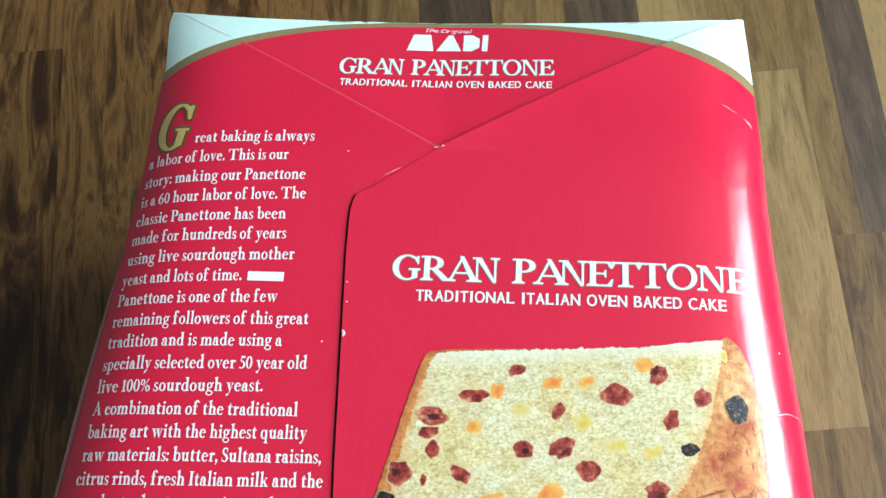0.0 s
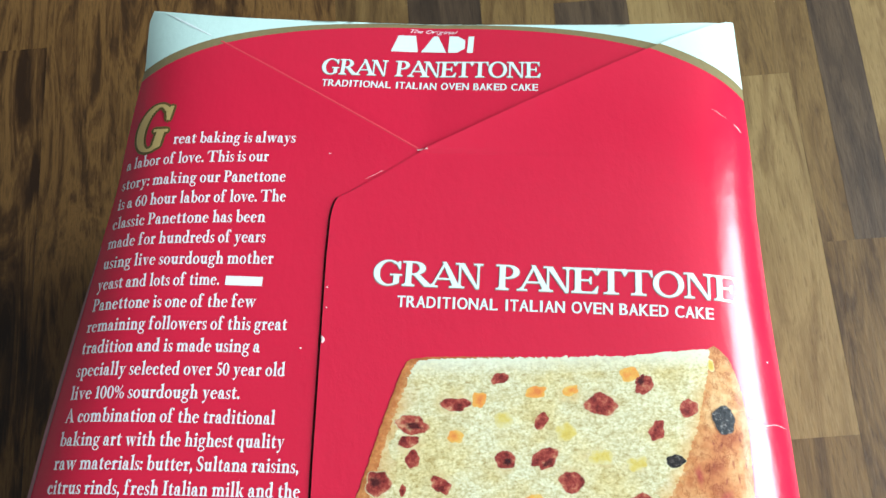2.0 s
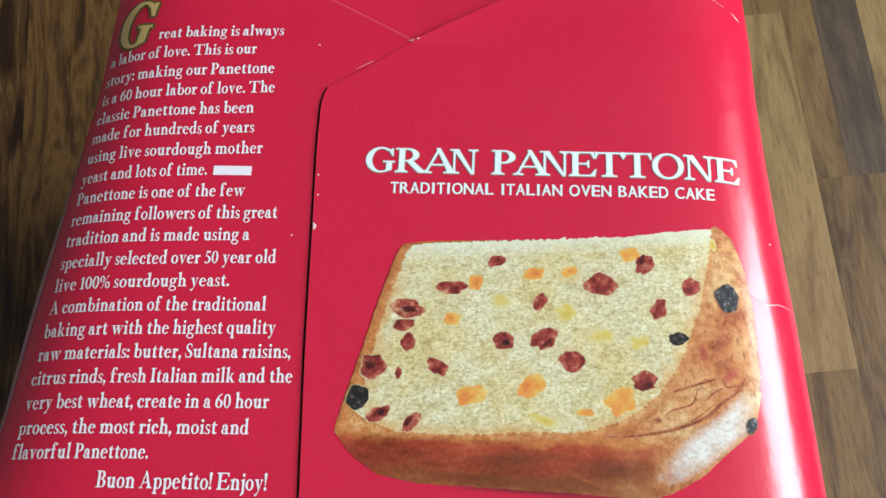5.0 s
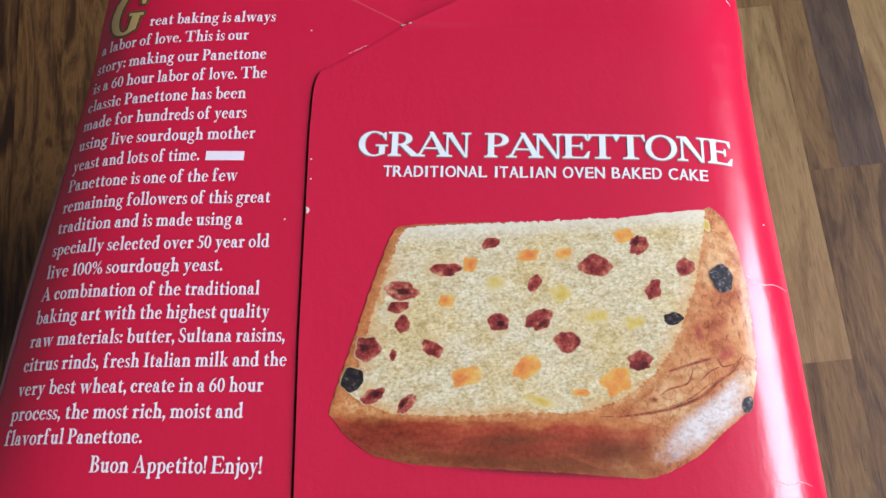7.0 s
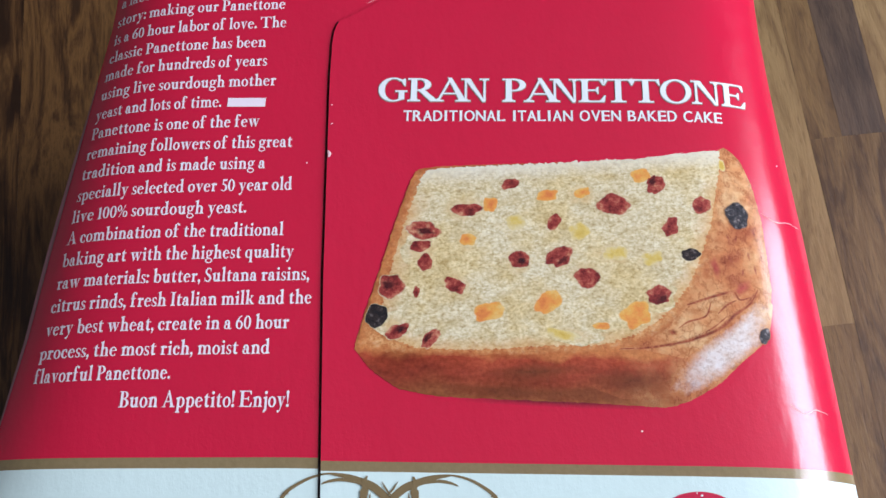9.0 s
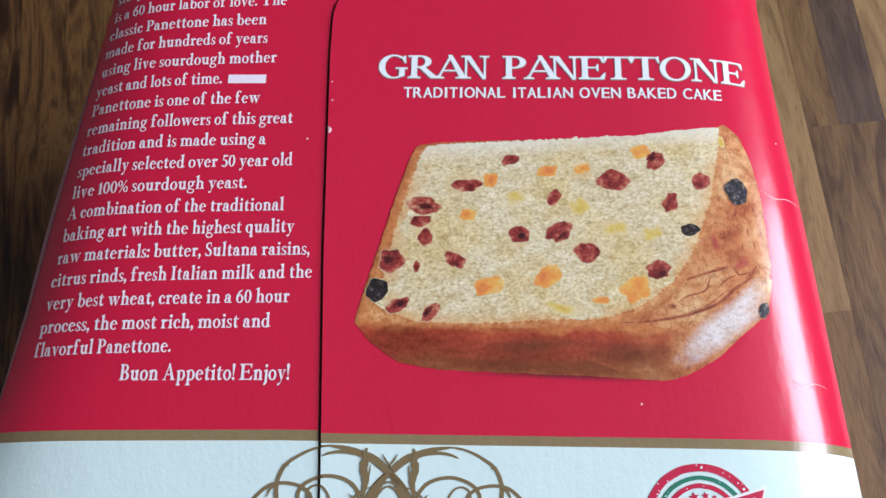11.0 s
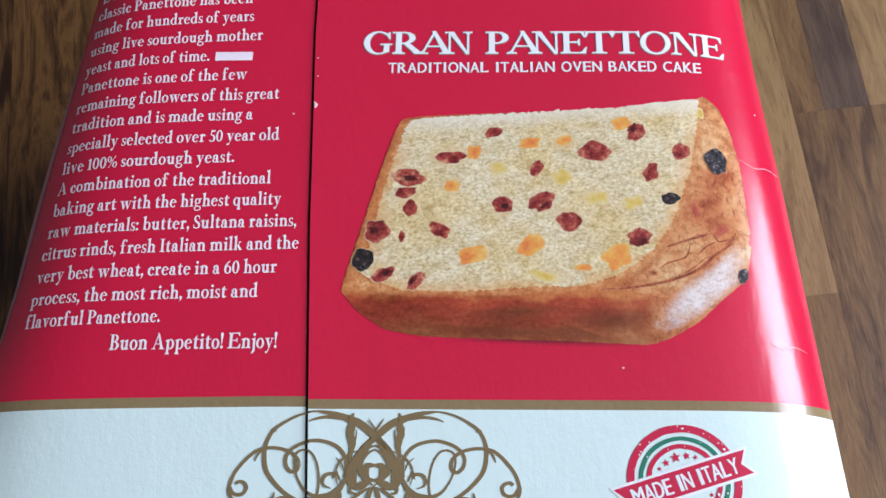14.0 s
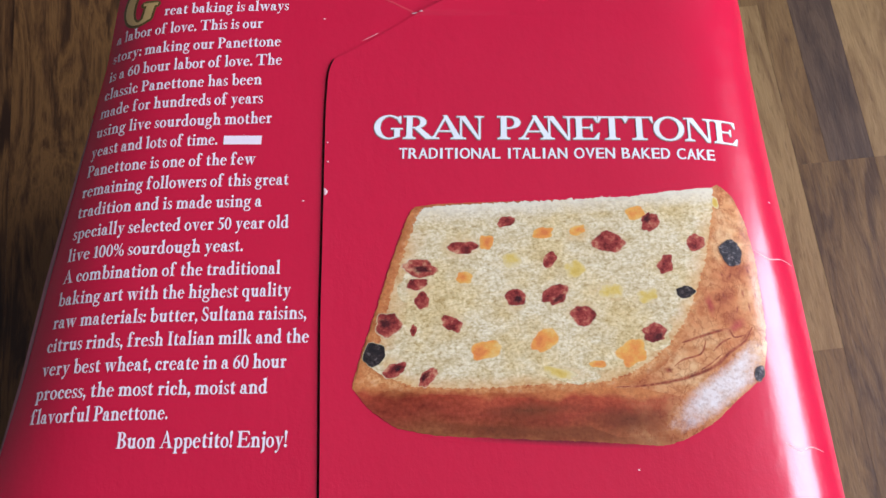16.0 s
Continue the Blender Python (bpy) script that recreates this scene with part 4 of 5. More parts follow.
# the story in white print: line, left end, right end
STORY = [
    ("reat baking is always", -75.8, 36.0, -38.3, 36.8),
    ("a labor of love. This is our", -90.7, 28.6, -45.5, 30.2),
    ("story: making our Panettone", -90.9, 21.8, -39.6, 23.6),
    ("is a 60 hour labor of love. The", -91.0, 15.2, -38.8, 17.2),
    ("classic Panettone has been", -91.4, 8.8, -44.1, 10.5),
    ("made for hundreds of years", -91.7, 2.5, -43.3, 4.2),
    ("using live sourdough mother", -91.8, -4.0, -40.2, -2.3),
    ("yeast and lots of time.", -92.2, -10.6, -54.9, -9.2),
    ("Panettone is one of the few", -92.4, -17.0, -43.7, -15.4),
    ("remaining followers of this great", -92.8, -23.4, -34.1, -21.8),
    ("tradition and is made using a", -93.0, -29.8, -40.9, -28.4),
    ("specially selected over 50 year old", -93.1, -36.4, -33.1, -34.8),
    ("live 100% sourdough yeast.", -93.5, -43.0, -44.8, -41.6),
    ("A combination of the traditional", -93.7, -49.4, -34.4, -48.1),
    ("baking art with the highest quality", -93.9, -55.9, -31.2, -54.3),
    ("raw materials: butter, Sultana raisins,", -94.2, -62.3, -26.7, -60.6),
    ("citrus rinds, fresh Italian milk and the", -94.7, -68.8, -25.6, -67.0),
    ("very best wheat, create in a 60 hour", -94.9, -75.2, -30.9, -73.7),
    ("process, the most rich, moist and", -95.3, -81.7, -35.2, -80.4),
    ("flavorful Panettone.", -95.5, -88.0, -59.5, -87.1),
    ("Buon Appetito! Enjoy!", -71.5, -94.5, -29.3, -93.9),
]
for text, ax, ay, bx, by in STORY:
    print_roman("story_line", text, (ax, ay), (bx, by), 3.75 if ay > -90 else 4.1, INK_PINK, box)
bar("story_name_bar", -53.2, -9.2, -42.6, -6.4, INK_PINK, box, 0.0003)
SWELL = [(0.2 + 1.15 * math.cos(k * math.pi / 4), 0.95 * math.sin(k * math.pi / 4)) for k in range(8)]
print_capitals("initial_shade", [("G", 0, 1)], (-90.0, 34.6), (-79.8, 33.9), 16.4, INK_OLIVE, box, 0.0003, SWELL, 0.06)
print_capitals("initial_letter", [("G", 0, 1)], (-90.0, 34.6), (-79.8, 33.9), 16.4, INK_GOLD_BRIGHT, box, 0.0005, ((-0.1, 0), (0.25, 0), (0.55, 0)), 0.06, "large gold initial edged in olive")
print_text("foot_line", "Discover the secret", (-84.2, -135.2), (-59.2, -135.0), 2.7, INK_RED, box, 0.0003, 0.014, 0.03)


# ---- the printed slice of cake ----
def outline(pts, step=1.2, curve=0.4):
    """A closed line through corner points, in mm, finely divided."""
    out = []
    n = len(pts)
    for i in range(n):
        a, b = Vector(pts[i]), Vector(pts[(i + 1) % n])
        p, q = Vector(pts[i - 1]), Vector(pts[(i + 2) % n])
        m = max(2, int((b - a).length / step))
        for k in range(m):
            s = k / m
            m0, m1 = (b - p) * curve * 0.5, (q - a) * curve * 0.5
            c = a + m0 * s + (3 * (b - a) - 2 * m0 - m1) * s * s + (m0 + m1 - 2 * (b - a)) * s ** 3
            out.append(c)
    return out


def patch(name, line, h, mat, parent, rings=14, centre=None, label="", rag=0.0, seed=0):
    """A printed patch filled from its outline inwards, following the bulge of the box."""
    c = centre or sum(line, Vector((0, 0))) / len(line)
    c = Vector(c)
    n = len(line)
    verts, faces = [], []
    for r in range(rings):
        k = 1 - r / rings
        for p in line:
            q = c + (p - c) * k
            if rag and r == 0:
                q = q + (p - c).normalized() * rag * (noise.noise((p.x * 1.6, p.y * 1.6, seed)) + 0.6 * noise.noise((p.x * 4.1, p.y * 4.1, seed)))
            verts.append(on_box(q.x / 1000, q.y / 1000, h))
    verts.append(on_box(c.x / 1000, c.y / 1000, h))
    for r in range(rings - 1):
        for i in range(n):
            a, b = r * n + i, r * n + (i + 1) % n
            faces.append((a, a + n, b + n, b))
    last = (rings - 1) * n
    for i in range(n):
        faces.append((last + i, len(verts) - 1, last + (i + 1) % n))
    ob = mesh_part(name, verts, faces, mat, parent, label)
    rim = ob.data.attributes.new("rim", "FLOAT", "POINT")
    rim.data.foreach_set("value", [1 - r / rings for r in range(rings) for _ in range(n)] + [0.0])
    return ob


SLICE = [(0.2, -29.0), (28, -27.0), (58, -26.2), (78, -23.9), (82.3, -21.4), (86.4, -25), (88.9, -32), (90.6, -42), (91, -54), (91.2, -62), (89.8, -70), (87.2, -76.5),
         (81, -81.8), (75.5, -87), (68, -91.4), (62, -93), (40, -92), (8, -91), (-3, -89), (-10, -84), (-13.9, -78.9), (-12, -70), (-8.7, -58.2)]
FACE = [(2.6, -29.4), (28, -27.2), (58, -25.5), (80.6, -22.6), (79.4, -33), (77.2, -43), (74.6, -51), (71.3, -58.8), (67.6, -64.6), (62.5, -70.2), (56, -74.6),
        (47, -77.4), (30, -78), (16, -79), (1, -78.6), (-6, -75.8), (-7.8, -70), (-4.8, -53)]
slice_ob = patch("cake_picture", outline(SLICE, 0.8, 0.3), 0.00025, CRUST_FRONT, box, 20, (40, -58), "printed picture of a fruit cake slice", 0.25)
patch("printed_shade", outline([(4, -90), (40, -91), (62, -92), (76, -86), (82, -81), (83.2, -82), (77, -88.2), (66, -94), (40, -93.8), (10, -92.4)]), 0.00021, CAKE_SHADE, box, 6, (36, -91.6))
SIDE = [(82.3, -21.6), (88.5, -31.5), (90.6, -52), (90.8, -62), (87.2, -76), (76, -82), (64, -80), (55, -77.5), (66, -68), (75.0, -51), (79.5, -34)]
patch("side_crust", outline(SIDE, 0.8), 0.00031, CRUST_SIDE, slice_ob, 12, (80, -60))
RIM = [(0.3, -29.4), (40, -28), (79.6, -24.6), (82.0, -22.6), (81.4, -34), (79.0, -44), (76.4, -52), (73.0, -60), (69, -67), (63, -73.5), (57, -77), (47, -79.4), (16, -80.8), (0, -80.4), (-11, -79.6), (-13.4, -78), (-11.8, -70), (-8.5, -58)]
patch("rim_crust", outline(RIM, 0.8, 0.3), 0.00039, CRUST_RIM, slice_ob, 16, (38, -54), "", 0.3, 5)
patch("under_crust", outline([(-6, -87.0), (10, -87.6), (40, -88.0), (60, -87.0), (72, -86), (62, -92.8), (40, -91.8), (8, -90.8)]), 0.00029, CRUST_UNDER, slice_ob, 6, (33, -90))
patch("flour_dust", outline([(65, -85), (68, -80.5), (72, -77), (78, -73), (84, -67.5), (88.5, -63.5), (91, -66), (88.8, -75), (84, -79.2), (78, -84.4), (71, -89.2), (66, -91.2), (62.5, -89.5)], 0.8), 0.00034, FLOUR, slice_ob, 12, (79, -78))
patch("crumb_face", outline(FACE, 0.4, 0.3), 0.00042, CRUMB, slice_ob, 22, (38, -52), "", 0.75, 2)


def blob(name, x, y, rx, ry, turn, h, mat, seed, rag=0.3, cut=2.0):
    c, s = math.cos(radians(turn)), math.sin(radians(turn))
    line = []
    for i in range(30):
        a = 2 * math.pi * i / 30
        k = 1 + rag * noise.noise((math.cos(a) * 1.4 + seed * 3.7, math.sin(a) * 1.4, seed)) + 0.22 * rag * noise.noise((math.cos(a) * 4, math.sin(a) * 4 + seed, 5))
        k *= (abs(math.cos(a)) ** cut + abs(math.sin(a)) ** cut) ** (-1 / cut)
        px, py = rx * k * math.cos(a), ry * k * math.sin(a)
        line.append(Vector((x + px * c - py * s, y + px * s + py * c)))
    return patch(name, line, h, mat, slice_ob, 7)


RAISINS = [(24.9, -33.1, 2.6, 1.4, 20), (13.5, -40.8, 4.0, 1.8, 5), (2.2, -46.5, 4.4, 2.4, -8), (1.7, -51.1, 3.0, 1.5, 12),
           (3.0, -55.6, 2.0, 2.3, 0), (-5.5, -62.5, 3.4, 3.2, -30), (-3.6, -74.4, 3.4, 1.7, 28), (5.0, -76.3, 3.1, 1.4, 52),
           (1.0, -63.8, 0.9, 1.4, 0), (10.9, -62.0, 2.2, 2.8, 60), (27.1, -54.6, 2.9, 2.4, 10), (37.7, -53.9, 3.8, 2.5, 35),
           (36.3, -44.1, 2.7, 1.5, 62), (52.2, -39.1, 4.2, 2.8, 0), (63.2, -33.3, 2.3, 2.9, -30), (66.4, -45.2, 1.9, 2.6, -20),
           (74.9, -39.1, 2.6, 2.4, 30), (44.4, -59.6, 3.1, 2.6, -20), (62.1, -64.2, 3.1, 2.5, 30)]
BLACK = [(-8.9, -70.2, 2.9, 3.5, -20), (71.0, -52.9, 2.5, 1.8, 15), (83.9, -41.6, 3.1, 4.0, 0), (88.0, -74.4, 1.4, 2.2, -20)]
ORANGE = [(34.8, -36.4, 3.0, 1.6, 10), (43.8, -35.6, 2.2, 1.5, 25), (19.8, -39.1, 2.0, 2.1, 0), (14.0, -49.3, 2.2, 1.8, -10), (19.6, -69.0, 4.1, 2.6, 12),
          (34.3, -66.4, 4.0, 2.7, 42), (56.4, -69.3, 4.2, 3.4, 20), (59.4, -30.5, 2.7, 2.1, 15), (47.4, -72.5, 2.2, 0.9, 0)]
YELLOW = [(26.4, -44.3, 2.6, 2.2, 20), (42.7, -46.7, 2.7, 2.5, 40), (51.9, -52.8, 3.2, 2.2, 0), (61.1, -54.0, 2.8, 1.9, 15), (37.8, -74.9, 4.2, 1.4, -14), (81.2, -27.0, 0.8, 1.7, 5)]
HALOED = [(13.5, -40.2, 8.5, 4.2, 5), (52.0, -39.0, 6.4, 4.6, 0), (27.1, -55.4, 4.4, 4.0, 10), (37.7, -53.9, 5.6, 4.4, 35), (44.0, -58.6, 5.2, 4.6, -20), (14.0, -50.0, 3.6, 3.6, -10), (2.2, -52.0, 5.6, 5.0, 0),
          (51.5, -53.0, 5.6, 3.6, 0), (34.3, -66.4, 5.4, 4.0, 42), (62.1, -64.2, 4.8, 4.2, 30), (43.8, -36.6, 5.0, 4.0, 10), (61.1, -54.0, 4.6, 3.4, 15), (40.0, -75.0, 8.0, 2.6, -8), (-4.4, -72.8, 4.5, 3.0, 20), (11.0, -61.0, 3.8, 4.4, 60), (66.2, -45.6, 3.2, 3.8, -20)]
for k, (x, y, a, b, r) in enumerate(HALOED):
    blob("stained_crumb", x, y, a, b, r, 0.000432 + 0.000002 * (k % 4), HALO, k + 200, 0.4)
for k, (x, y, a, b, r) in enumerate(RAISINS):
    blob("raisin", x, y, a * 1.04, b * 1.06, r, 0.000455, RAISIN, k + 1, 0.36)
# darker, folded skin on some of the raisins
for k, (x, y, a, b, r) in enumerate([(-6.2, -62.0, 1.9, 2.0, 0), (2.6, -46.9, 3.0, 1.2, -6), (4.2, -75.9, 2.0, 0.9, 52), (38.2, -54.9, 2.4, 0.9, 40), (27.8, -55.2, 1.5, 1.4, 10), (62.4, -32.2, 1.3, 1.7, -30), (63.2, -65.2, 1.9, 1.1, 30), (-2.6, -73.9, 2.0, 0.9, 28)]):
    blob("raisin_fold", x, y, a, b, r, 0.00048, FOLDED, k + 230, 0.5)
for k, (x, y, a, b, r) in enumerate(BLACK):
    blob("black_raisin", x, y, a * 1.02, b * 1.0, r, 0.00048, CURRANT if k in (2, 3) else RAISIN_BLACK, k + 60, 0.3)
for k, (x, y, a, b, r) in enumerate(ORANGE):
    blob("orange_peel", x, y, a * 0.98, b * 0.98, r, 0.00045, PEEL_ORANGE, k + 120, 0.3, 3.2)
for k, (x, y, a, b, r) in enumerate(YELLOW):
    blob("citron_peel", x, y, a * 1.02, b * 1.02, r, 0.00045, PEEL_YELLOW, k + 150, 0.3, 3.2)
for w, pts in ((0.55, [(50, -78.4), (57, -78.2), (65, -77), (72, -75), (77, -72.6), (81, -69), (85, -66), (87.5, -62)]), (0.45, [(66, -67.6), (70, -66.4), (74, -65), (77, -64), (81, -63), (82.5, -65), (85.5, -64.2)]), (0.3, [(66.5, -73), (69, -71.2), (73.5, -69.6), (75, -66)]),
               (0.3, [(76.6, -69), (79, -66.6), (81.6, -65.2)]), (0.25, [(68, -76), (74, -73.4), (79, -69.4)])):
    ribbon("crust_crease", pts, w * 2.6, 0.00037, CRACK, slice_ob, 0, 8)
for k, (x, y, a, b, r) in enumerate([(85.8, -64.6, 2.6, 1.0, 48), (65.0, -74.0, 1.3, 0.9, 0), (77.2, -63.8, 1.1, 0.8, 0), (81, -48, 0.4, 1.2, 20), (83, -48.4, 0.4, 1.0, -20), (88, -46.4, 0.4, 1.2, 10), (86, -53, 0.4, 1.3, 8), (89.4, -53, 0.3, 1.4, 5), (81, -54, 0.5, 1.3, 25), (84, -57.5, 0.4, 1.4, -12), (87.4, -57, 0.4, 1.6, 6)]):
    blob("crust_crack", x, y, a, b, r, 0.00036, CRACK, k + 170, 0.5)

blob("dark_crust", 54, -86.5, 12, 4.2, -4, 0.0003, CRUST_UNDER, 265, 0.4)
blob("dark_crust", 30, -84.5, 16, 2.6, 2, 0.000302, CRUST_UNDER, 266, 0.4)
for k, (x, y, a, b, r) in enumerate([(77.0, -56.5, 1.7, 4.2, 8), (83.2, -62.0, 4.6, 1.9, 40)]):
    blob("red_stain", x, y, a, b, r, 0.00034, RUBY, k + 260, 0.4)

# ---- the gold flourish on the white foot ----
MID = -3.8
GREAT = [
    (1.9, [(-5.6, -122.3), (-3.0, -118.9), (0.0, -116.2), (3.5, -113.2), (6.7, -111.8), (10.3, -110.6), (14.3, -110.0)]),
    (1.0, [(10.3, -110.6), (14.3, -110.0), (18.4, -110.8), (22.0, -112.6), (24.7, -114.7), (26.1, -117.6), (26.4, -120.3), (25.8, -123.9), (23.8, -126.8), (20.7, -129.6), (16.8, -131.6), (13.7, -131.9), (10.6, -131.4), (8.4, -129.7)]),
    (0.8, [(5.8, -112.7), (8.5, -111.8), (11.6, -111.4), (14.4, -111.8), (16.2, -112.5)]),
]
INNER = [
    (0.85, [(6.8, -125.8), (6.7, -122.0), (8.2, -119.3), (10.8, -117.7), (14.4, -117.1), (17.6, -117.8), (20.0, -119.2), (21.2, -121.2), (20.9, -123.3), (19.6, -124.5), (18.3, -124.0), (18.0, -122.6)]),
    (0.8, [(18.0, -122.6), (18.5, -121.3), (20.3, -119.8), (22.9, -119.0), (25.6, -118.9), (28.3, -119.6), (30.9, -121.9), (33.1, -124.9), (34.1, -128.2), (33.6, -130.4), (32.5, -131.8)]),
    (0.5, [(13.7, -131.8), (13.0, -128.8), (13.0, -125.7), (13.8, -122.2), (15.3, -119.9), (17.1, -119.3), (18.7, -120.1), (19.1, -121.9), (18.7, -124.4), (17.8, -126.6), (16.3, -128.8)]),
]
CURLS = [
    (1.0, [(17.8, -126.6), (16.3, -128.8), (14.1, -130.1), (11.5, -130.1), (9.3, -129.3), (7.3, -127.5), (6.6, -124.9)]),
    (0.9, [(10.1, -128.4), (11.7, -127.7), (12.1, -126.6), (11.4, -125.3), (9.9, -125.0), (8.5, -125.5), (7.9, -126.9)]),
    (0.6, [(8.3, -126.2), (9.0, -124.5), (9.6, -126.2)]),
    (0.8, [(32.6, -127.4), (31.9, -126.9), (30.6, -127.2), (30.0, -128.3), (30.6, -129.6), (31.9, -130.0), (33.2, -129.5), (33.9, -128.2)]),
    (0.55, [(26.3, -119.2), (27.8, -120.3), (28.6, -122.2)]),
    (0.5, [(23.8, -114.9), (24.7, -114.6), (25.3, -114.5)]),
]
LEAVES = [
    (1.7, [(5.5, -110.4), (6.0, -112.3), (5.7, -113.9), (6.1, -115.5), (5.4, -117.7), (5.7, -120.0), (6.0, -122.2)]),
    (1.3, [(6.6, -113.5), (6.2, -115.0), (5.4, -116.1)]),
    (1.1, [(6.3, -116.0), (5.8, -117.7), (5.3, -119.5)]),
    (0.45, [(4.5, -114.3), (4.8, -116.8), (5.6, -119.5)]),
    (0.9, [(6.7, -111.1), (6.0, -111.7), (5.6, -112.2)]),
    (0.5, [(2.3, -119.1), (5.3, -120.0), (7.3, -121.3), (8.7, -123.1), (9.1, -125.3), (8.4, -128.0)]),
    (0.4, [(9.3, -121.1), (7.8, -122.7), (7.2, -124.4)]),
    (0.45, [(1.9, -111.7), (0.6, -113.7), (-1.4, -116.2)]),
]
CORE = [
    (2.3, [(0.0, -116.2), (1.9, -118.4), (3.8, -121.3), (5.3, -124.2), (5.3, -126.2), (4.4, -128.4)]),
    (2.7, [(4.7, -121.3), (5.4, -124.0), (5.2, -126.7), (4.3, -128.6)]),
    (1.9, [(-0.2, -123.0), (1.6, -123.1), (2.2, -124.5), (1.6, -126.2), (-0.1, -126.5)]),
    (0.9, [(-0.3, -119.2), (1.5, -120.0), (3.1, -122.2), (3.4, -124.5), (2.1, -126.2), (-0.0, -127.8)]),
    (0.8, [(-0.0, -128.0), (2.2, -128.9), (4.9, -130.8), (6.5, -132.1)]),
    (1.1, [(0.2, -128.2), (1.1, -130.0), (1.4, -132.1)]),
    (1.9, [(1.0, -126.9), (2.8, -127.6), (4.2, -128.6)]),
    (0.7, [(5.7, -128.0), (5.3, -129.3), (4.0, -129.6)]),
    (1.7, [(6.6, -125.8), (7.9, -128.4), (10.2, -130.3), (12.8, -131.2), (16.3, -130.7)]),
    (0.35, [(-2.1, -119.6), (-0.4, -118.3), (1.9, -119.2)]),
]
ROOTS = [
    (0.8, [(18.5, -131.9), (19.8, -130.8), (21.6, -130.6), (23.3, -131.3), (24.3, -132.1)]),
    (0.6, [(23.4, -129.2), (23.6, -130.5), (24.7, -132.1)]),
    (1.3, [(7.7, -129.3), (8.0, -130.8), (7.7, -132.3)]),
]
flourish = tagged(new("gold_flourish"), "gold scrollwork printed on the white foot")
flourish.parent = box
for side in (-1, 1):
    for k, (width, pts) in enumerate(GREAT + INNER + CURLS + LEAVES + CORE + ROOTS):
        ribbon("scroll", [(MID + side * x, y) for x, y in pts], width, 0.0002 + 0.000008 * k + (0.00016 if side < 0 else 0), INK_GOLD, flourish, 0, 10, len(pts) < 8 or k == 1)

# ---- the round stamp ----
SX, SY = 68.6, -126.3
stamp = tagged(new("round_stamp"), "red and green round stamp crossed by a lettered ribbon")
stamp.parent = box


def ring(name, r0, r1, mat, h):
    n = 96
    verts, faces = [], []
    for i in range(n):
        a = 2 * math.pi * i / n
        wob = 0.12 * noise.noise((math.cos(a) * 5, math.sin(a) * 5, r0))
        for r in (r0 + wob, r1 + wob * 0.5):
            verts.append(on_box((SX + r * math.cos(a)) / 1000, (SY + r * math.sin(a)) / 1000, h))
    for i in range(n):
        a, b = 2 * i, 2 * ((i + 1) % n)
        faces.append((a, b, b + 1, a + 1))
    return mesh_part(name, verts, faces, mat, stamp)


ring("outer_ring", 11.6, 13.4, INK_RED, 0.00025)
ring("green_ring", 9.6, 10.6, INK_GREEN, 0.00025)
ring("inner_ring", 7.7, 8.8, INK_RED, 0.00025)


def star(x, y, r, turn):
    line = []
    for i in range(10):
        a = radians(turn) + math.pi / 2 + math.pi * i / 5
        k = r if i % 2 == 0 else r * 0.42
        line.append(Vector((SX + x + k * math.cos(a), SY + y + k * math.sin(a))))
    return patch("star", line, 0.00025, INK_RED, stamp, 2)


for x, y, r in ((-5.6, 2.9, 0.6), (-4.0, 4.3, 0.95), (-1.7, 5.6, 1.35), (0.9, 6.0, 1.0), (3.0, 5.7, 0.65), (6.0, -3.0, 0.65), (4.4, -4.6, 0.95), (1.8, -5.8, 1.3)):
    star(x, y, r, 10)
TILT_S, rng_s = radians(17.4), random.Random(3)


def tilted(x, y):
    return Vector((SX + x * math.cos(TILT_S) - y * math.sin(TILT_S), SY + x * math.sin(TILT_S) + y * math.cos(TILT_S)))


band = [tilted(-16.5, 2.95), tilted(16.2, 2.95), tilted(14.2, 0), tilted(16.4, -2.8), tilted(-16.2, -2.8), tilted(-14.3, 0)]
rim = [tilted(-17.3, 3.6), tilted(17.2, 3.6), tilted(15.0, 0), tilted(17.4, -3.5), tilted(-17.2, -3.5), tilted(-15.2, 0)]


def even(line, m=14):
    return [line[i].lerp(line[(i + 1) % len(line)], k / m) for i in range(len(line)) for k in range(m)]


patch("ribbon_edge", even(rim, 24), 0.00032, INK_WHITE, stamp, 12)
ribbon_ob = patch("ribbon_band", even(band, 24), 0.00038, INK_RED, stamp, 12)
print_text("ribbon_lettering", "MADE IN ITALY", tilted(-12.9, -1.9), tilted(13.4, -1.9), 3.8, INK_WHITE, ribbon_ob, 0.00046, 0.03, 0.0)
for k in range(60):
    a, r = rng_s.uniform(0, 6.28), rng_s.choice((12.5, 11.9, 13.1, 10.1, 8.2))
    x, y, e = SX + r * math.cos(a), SY + r * math.sin(a), rng_s.uniform(0.12, 0.38)
    if abs(y - SY - (x - SX) * 0.31) > 4.5:
        patch("worn_fleck", [Vector((x + e * math.cos(b) * rng_s.uniform(0.5, 1.2), y + e * math.sin(b) * rng_s.uniform(0.5, 1.2))) for b in (0, 1, 2, 3, 4, 5)], 0.00030, INK_WHITE, stamp, 2)

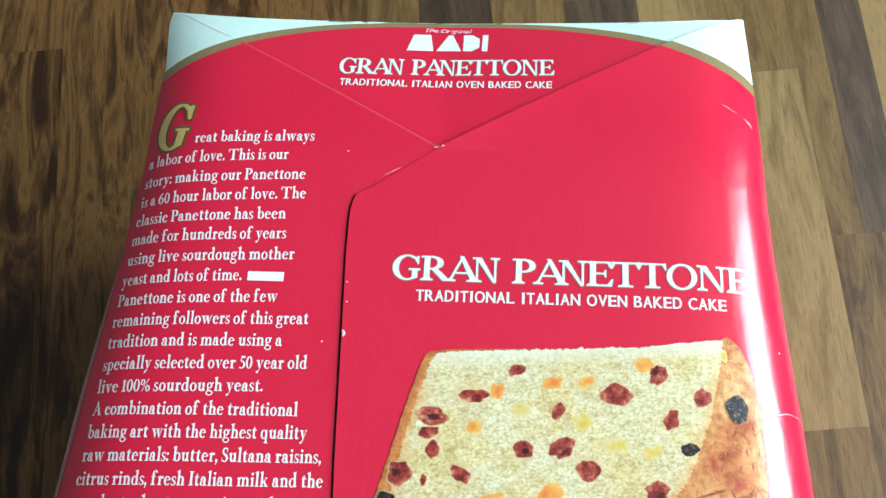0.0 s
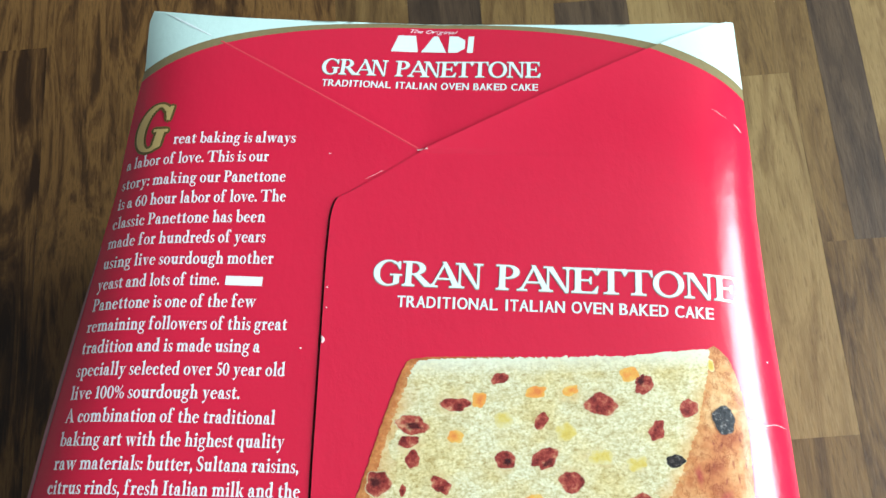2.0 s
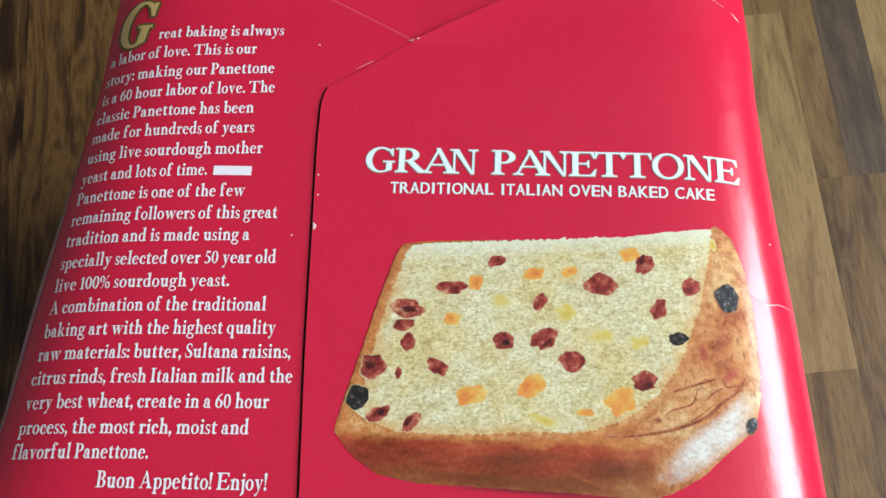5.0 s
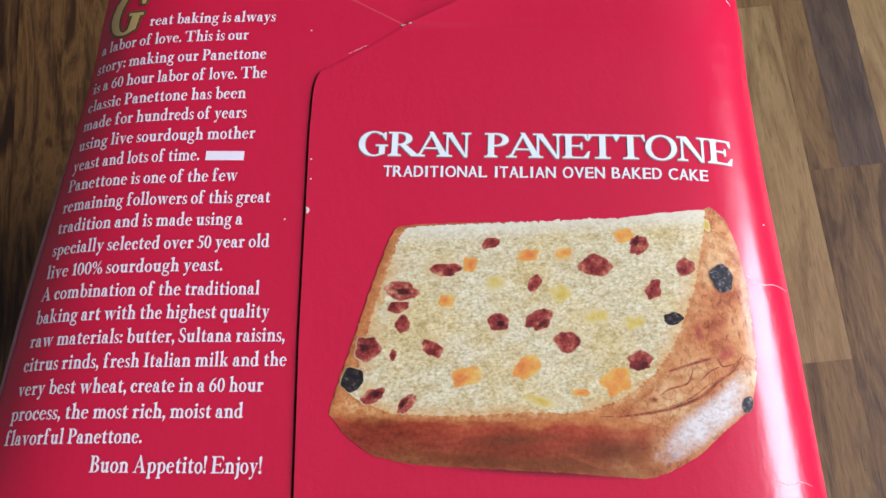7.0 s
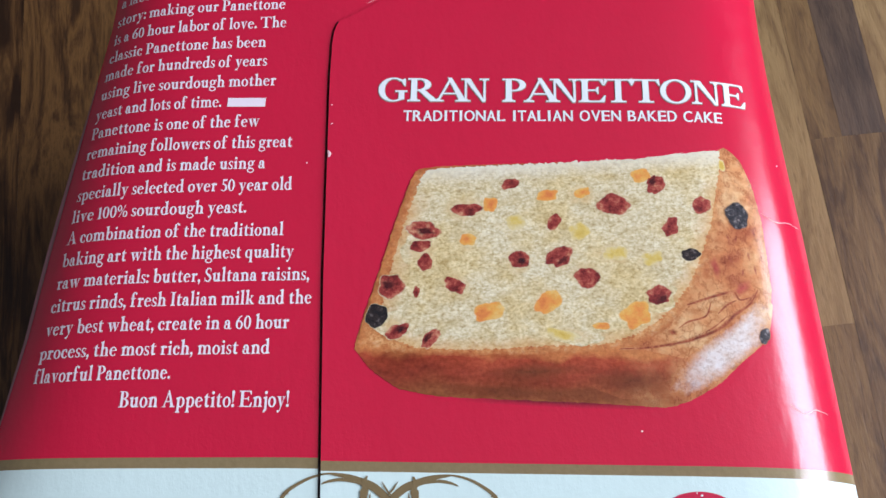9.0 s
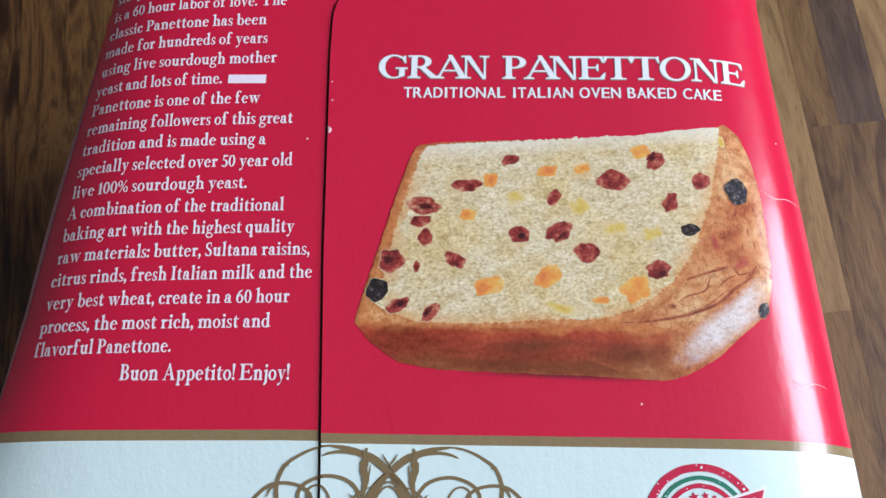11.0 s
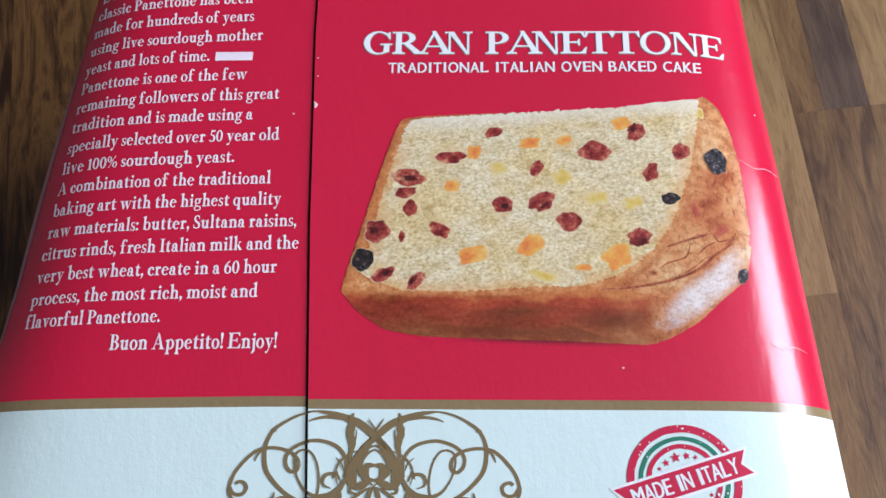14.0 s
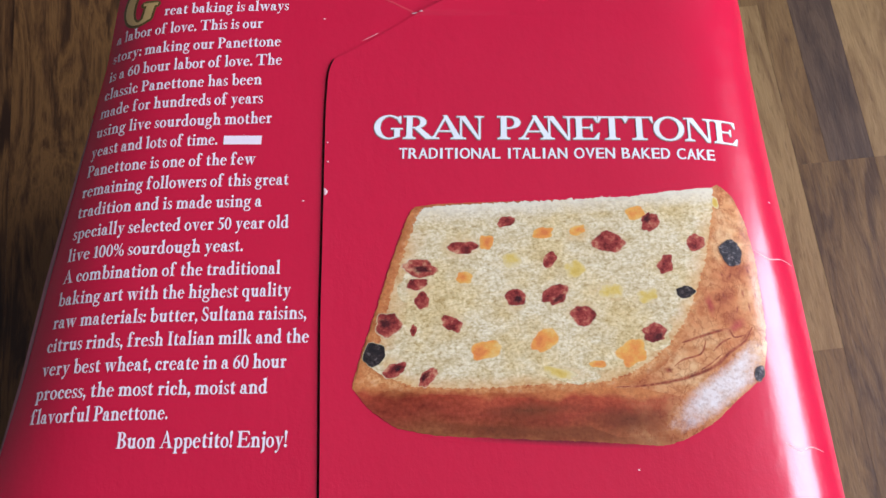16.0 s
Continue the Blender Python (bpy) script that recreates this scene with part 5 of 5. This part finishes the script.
# ---- a pale greyish pink strip along the left fold, and scuffs and specks on the card ----
FOLD_STRIP = ink("ink_fold_strip", (0.34, 0.15, 0.16), 0.45, 0.5)
ribbon("rubbed_fold", [((CX - reach_of(y / 1000, -1)) * 1000 + 0.35, y) for y in (4, -14, -30, -48, -66, -84, -102)], 1.5, 0.0003, FOLD_STRIP, box, 0.0001, 8, True, "pale strip along the fold")
for pts, w in (([(85.5, 53.8), (87.0, 53.4), (88.6, 52.4), (90.4, 51.4)], 0.16), ([(92.6, 50.2), (94.0, 49.2), (95.2, 47.8)], 0.3), ([(90.6, -40.0), (95, -42.0), (99, -41.2), (103, -41.8)], 0.2),
               ([(92.5, -91.6), (96.5, -93.4), (99.5, -92.2), (103.5, -93.0)], 0.2), ([(-24.4, -23.0), (-23.6, -24.2), (-23.9, -25.2)], 0.9),
               ([(-1.6, 35.2), (0.4, 35.5), (1.6, 35.4)], 0.7), ([(-16, 25.2), (-13, 27.0), (-11, 28.2)], 0.12)):
    ribbon("scuff", pts, w, 0.00025, FIBRE, box, 0.0001, 4)
for x, y in ((-27.4, 33.3), (-29.7, -26.8), (-23.6, -15.0), (98.0, -24.0), (56.0, -99.0), (-24.0, -9.0)):
    ribbon("speck", [(x - 0.25, y), (x, y + 0.1), (x + 0.25, y - 0.05)], 0.5, 0.00025, FIBRE, box, 0.0001, 2)

# ---- staves of the table top ----
STRIP, rng = 0.040, random.Random(7)
KNOWN = {
    0.156: [(-0.31, -0.031, "m"), (-0.031, 0.161, "l"), (0.161, 0.43, "m")],
    0.196: [(-0.20, 0.0655, "m"), (0.0655, 0.40, "bc")],
    0.236: [(-0.16, 0.0655, "m"), (0.0655, 0.33, "l")],
    -0.244: [(-0.27, 0.212, "b"), (0.212, 0.50, "b")],
    -0.204: [(-0.25, 0.42, "b")],
    -0.164: [(-0.22, 0.45, "b")],
    -0.284: [(-0.30, 0.11, "b"), (0.11, 0.40, "b")],
    -0.124: [(-0.30, 0.36, "b")],
    -0.084: [(-0.30, 0.15, "b"), (0.15, 0.31, "b")],
}
TONES = {"b": WOOD_DEEP, "l": WOOD_LIGHT, "m": WOOD_MID, "d": WOOD_DARK}


def stave(p0, q0, p1, q1, tone):
    e = 0.00001
    ob = part("stave", box_bm(p0 + e, q0 + e, -0.012, p1 - e, q1 - e, rng.uniform(-0.00002, 0.00002), 0.00006), TONES[tone], table)
    ob.matrix_local = grid_m


for i in range(35):
    p = round(P0 + i * STRIP, 3)
    runs = list(KNOWN.get(p, []))
    lo, hi = (runs[0][0], runs[-1][1]) if runs else (None, None)
    if not runs:
        q = Q0 - rng.uniform(0, 0.2)
        while q < Q1:
            n = q + rng.uniform(0.18, 0.36)
            runs.append((q, n, rng.choice("lmmmdm")))
            q = n
    else:
        runs = [(Q0, lo, "m")] + runs + [(hi, Q1, rng.choice("md"))]
    for q0, q1, tone in runs:
        q0, q1 = max(q0, Q0), min(q1, Q1)
        if q1 - q0 < 0.004:
            continue
        if tone == "bc":
            stave(p, q0, p + 0.0165, q1, "m")
            stave(p + 0.0165, q0, p + STRIP, q1, "d")
        else:
            stave(p, q0, p + STRIP, q1, tone)
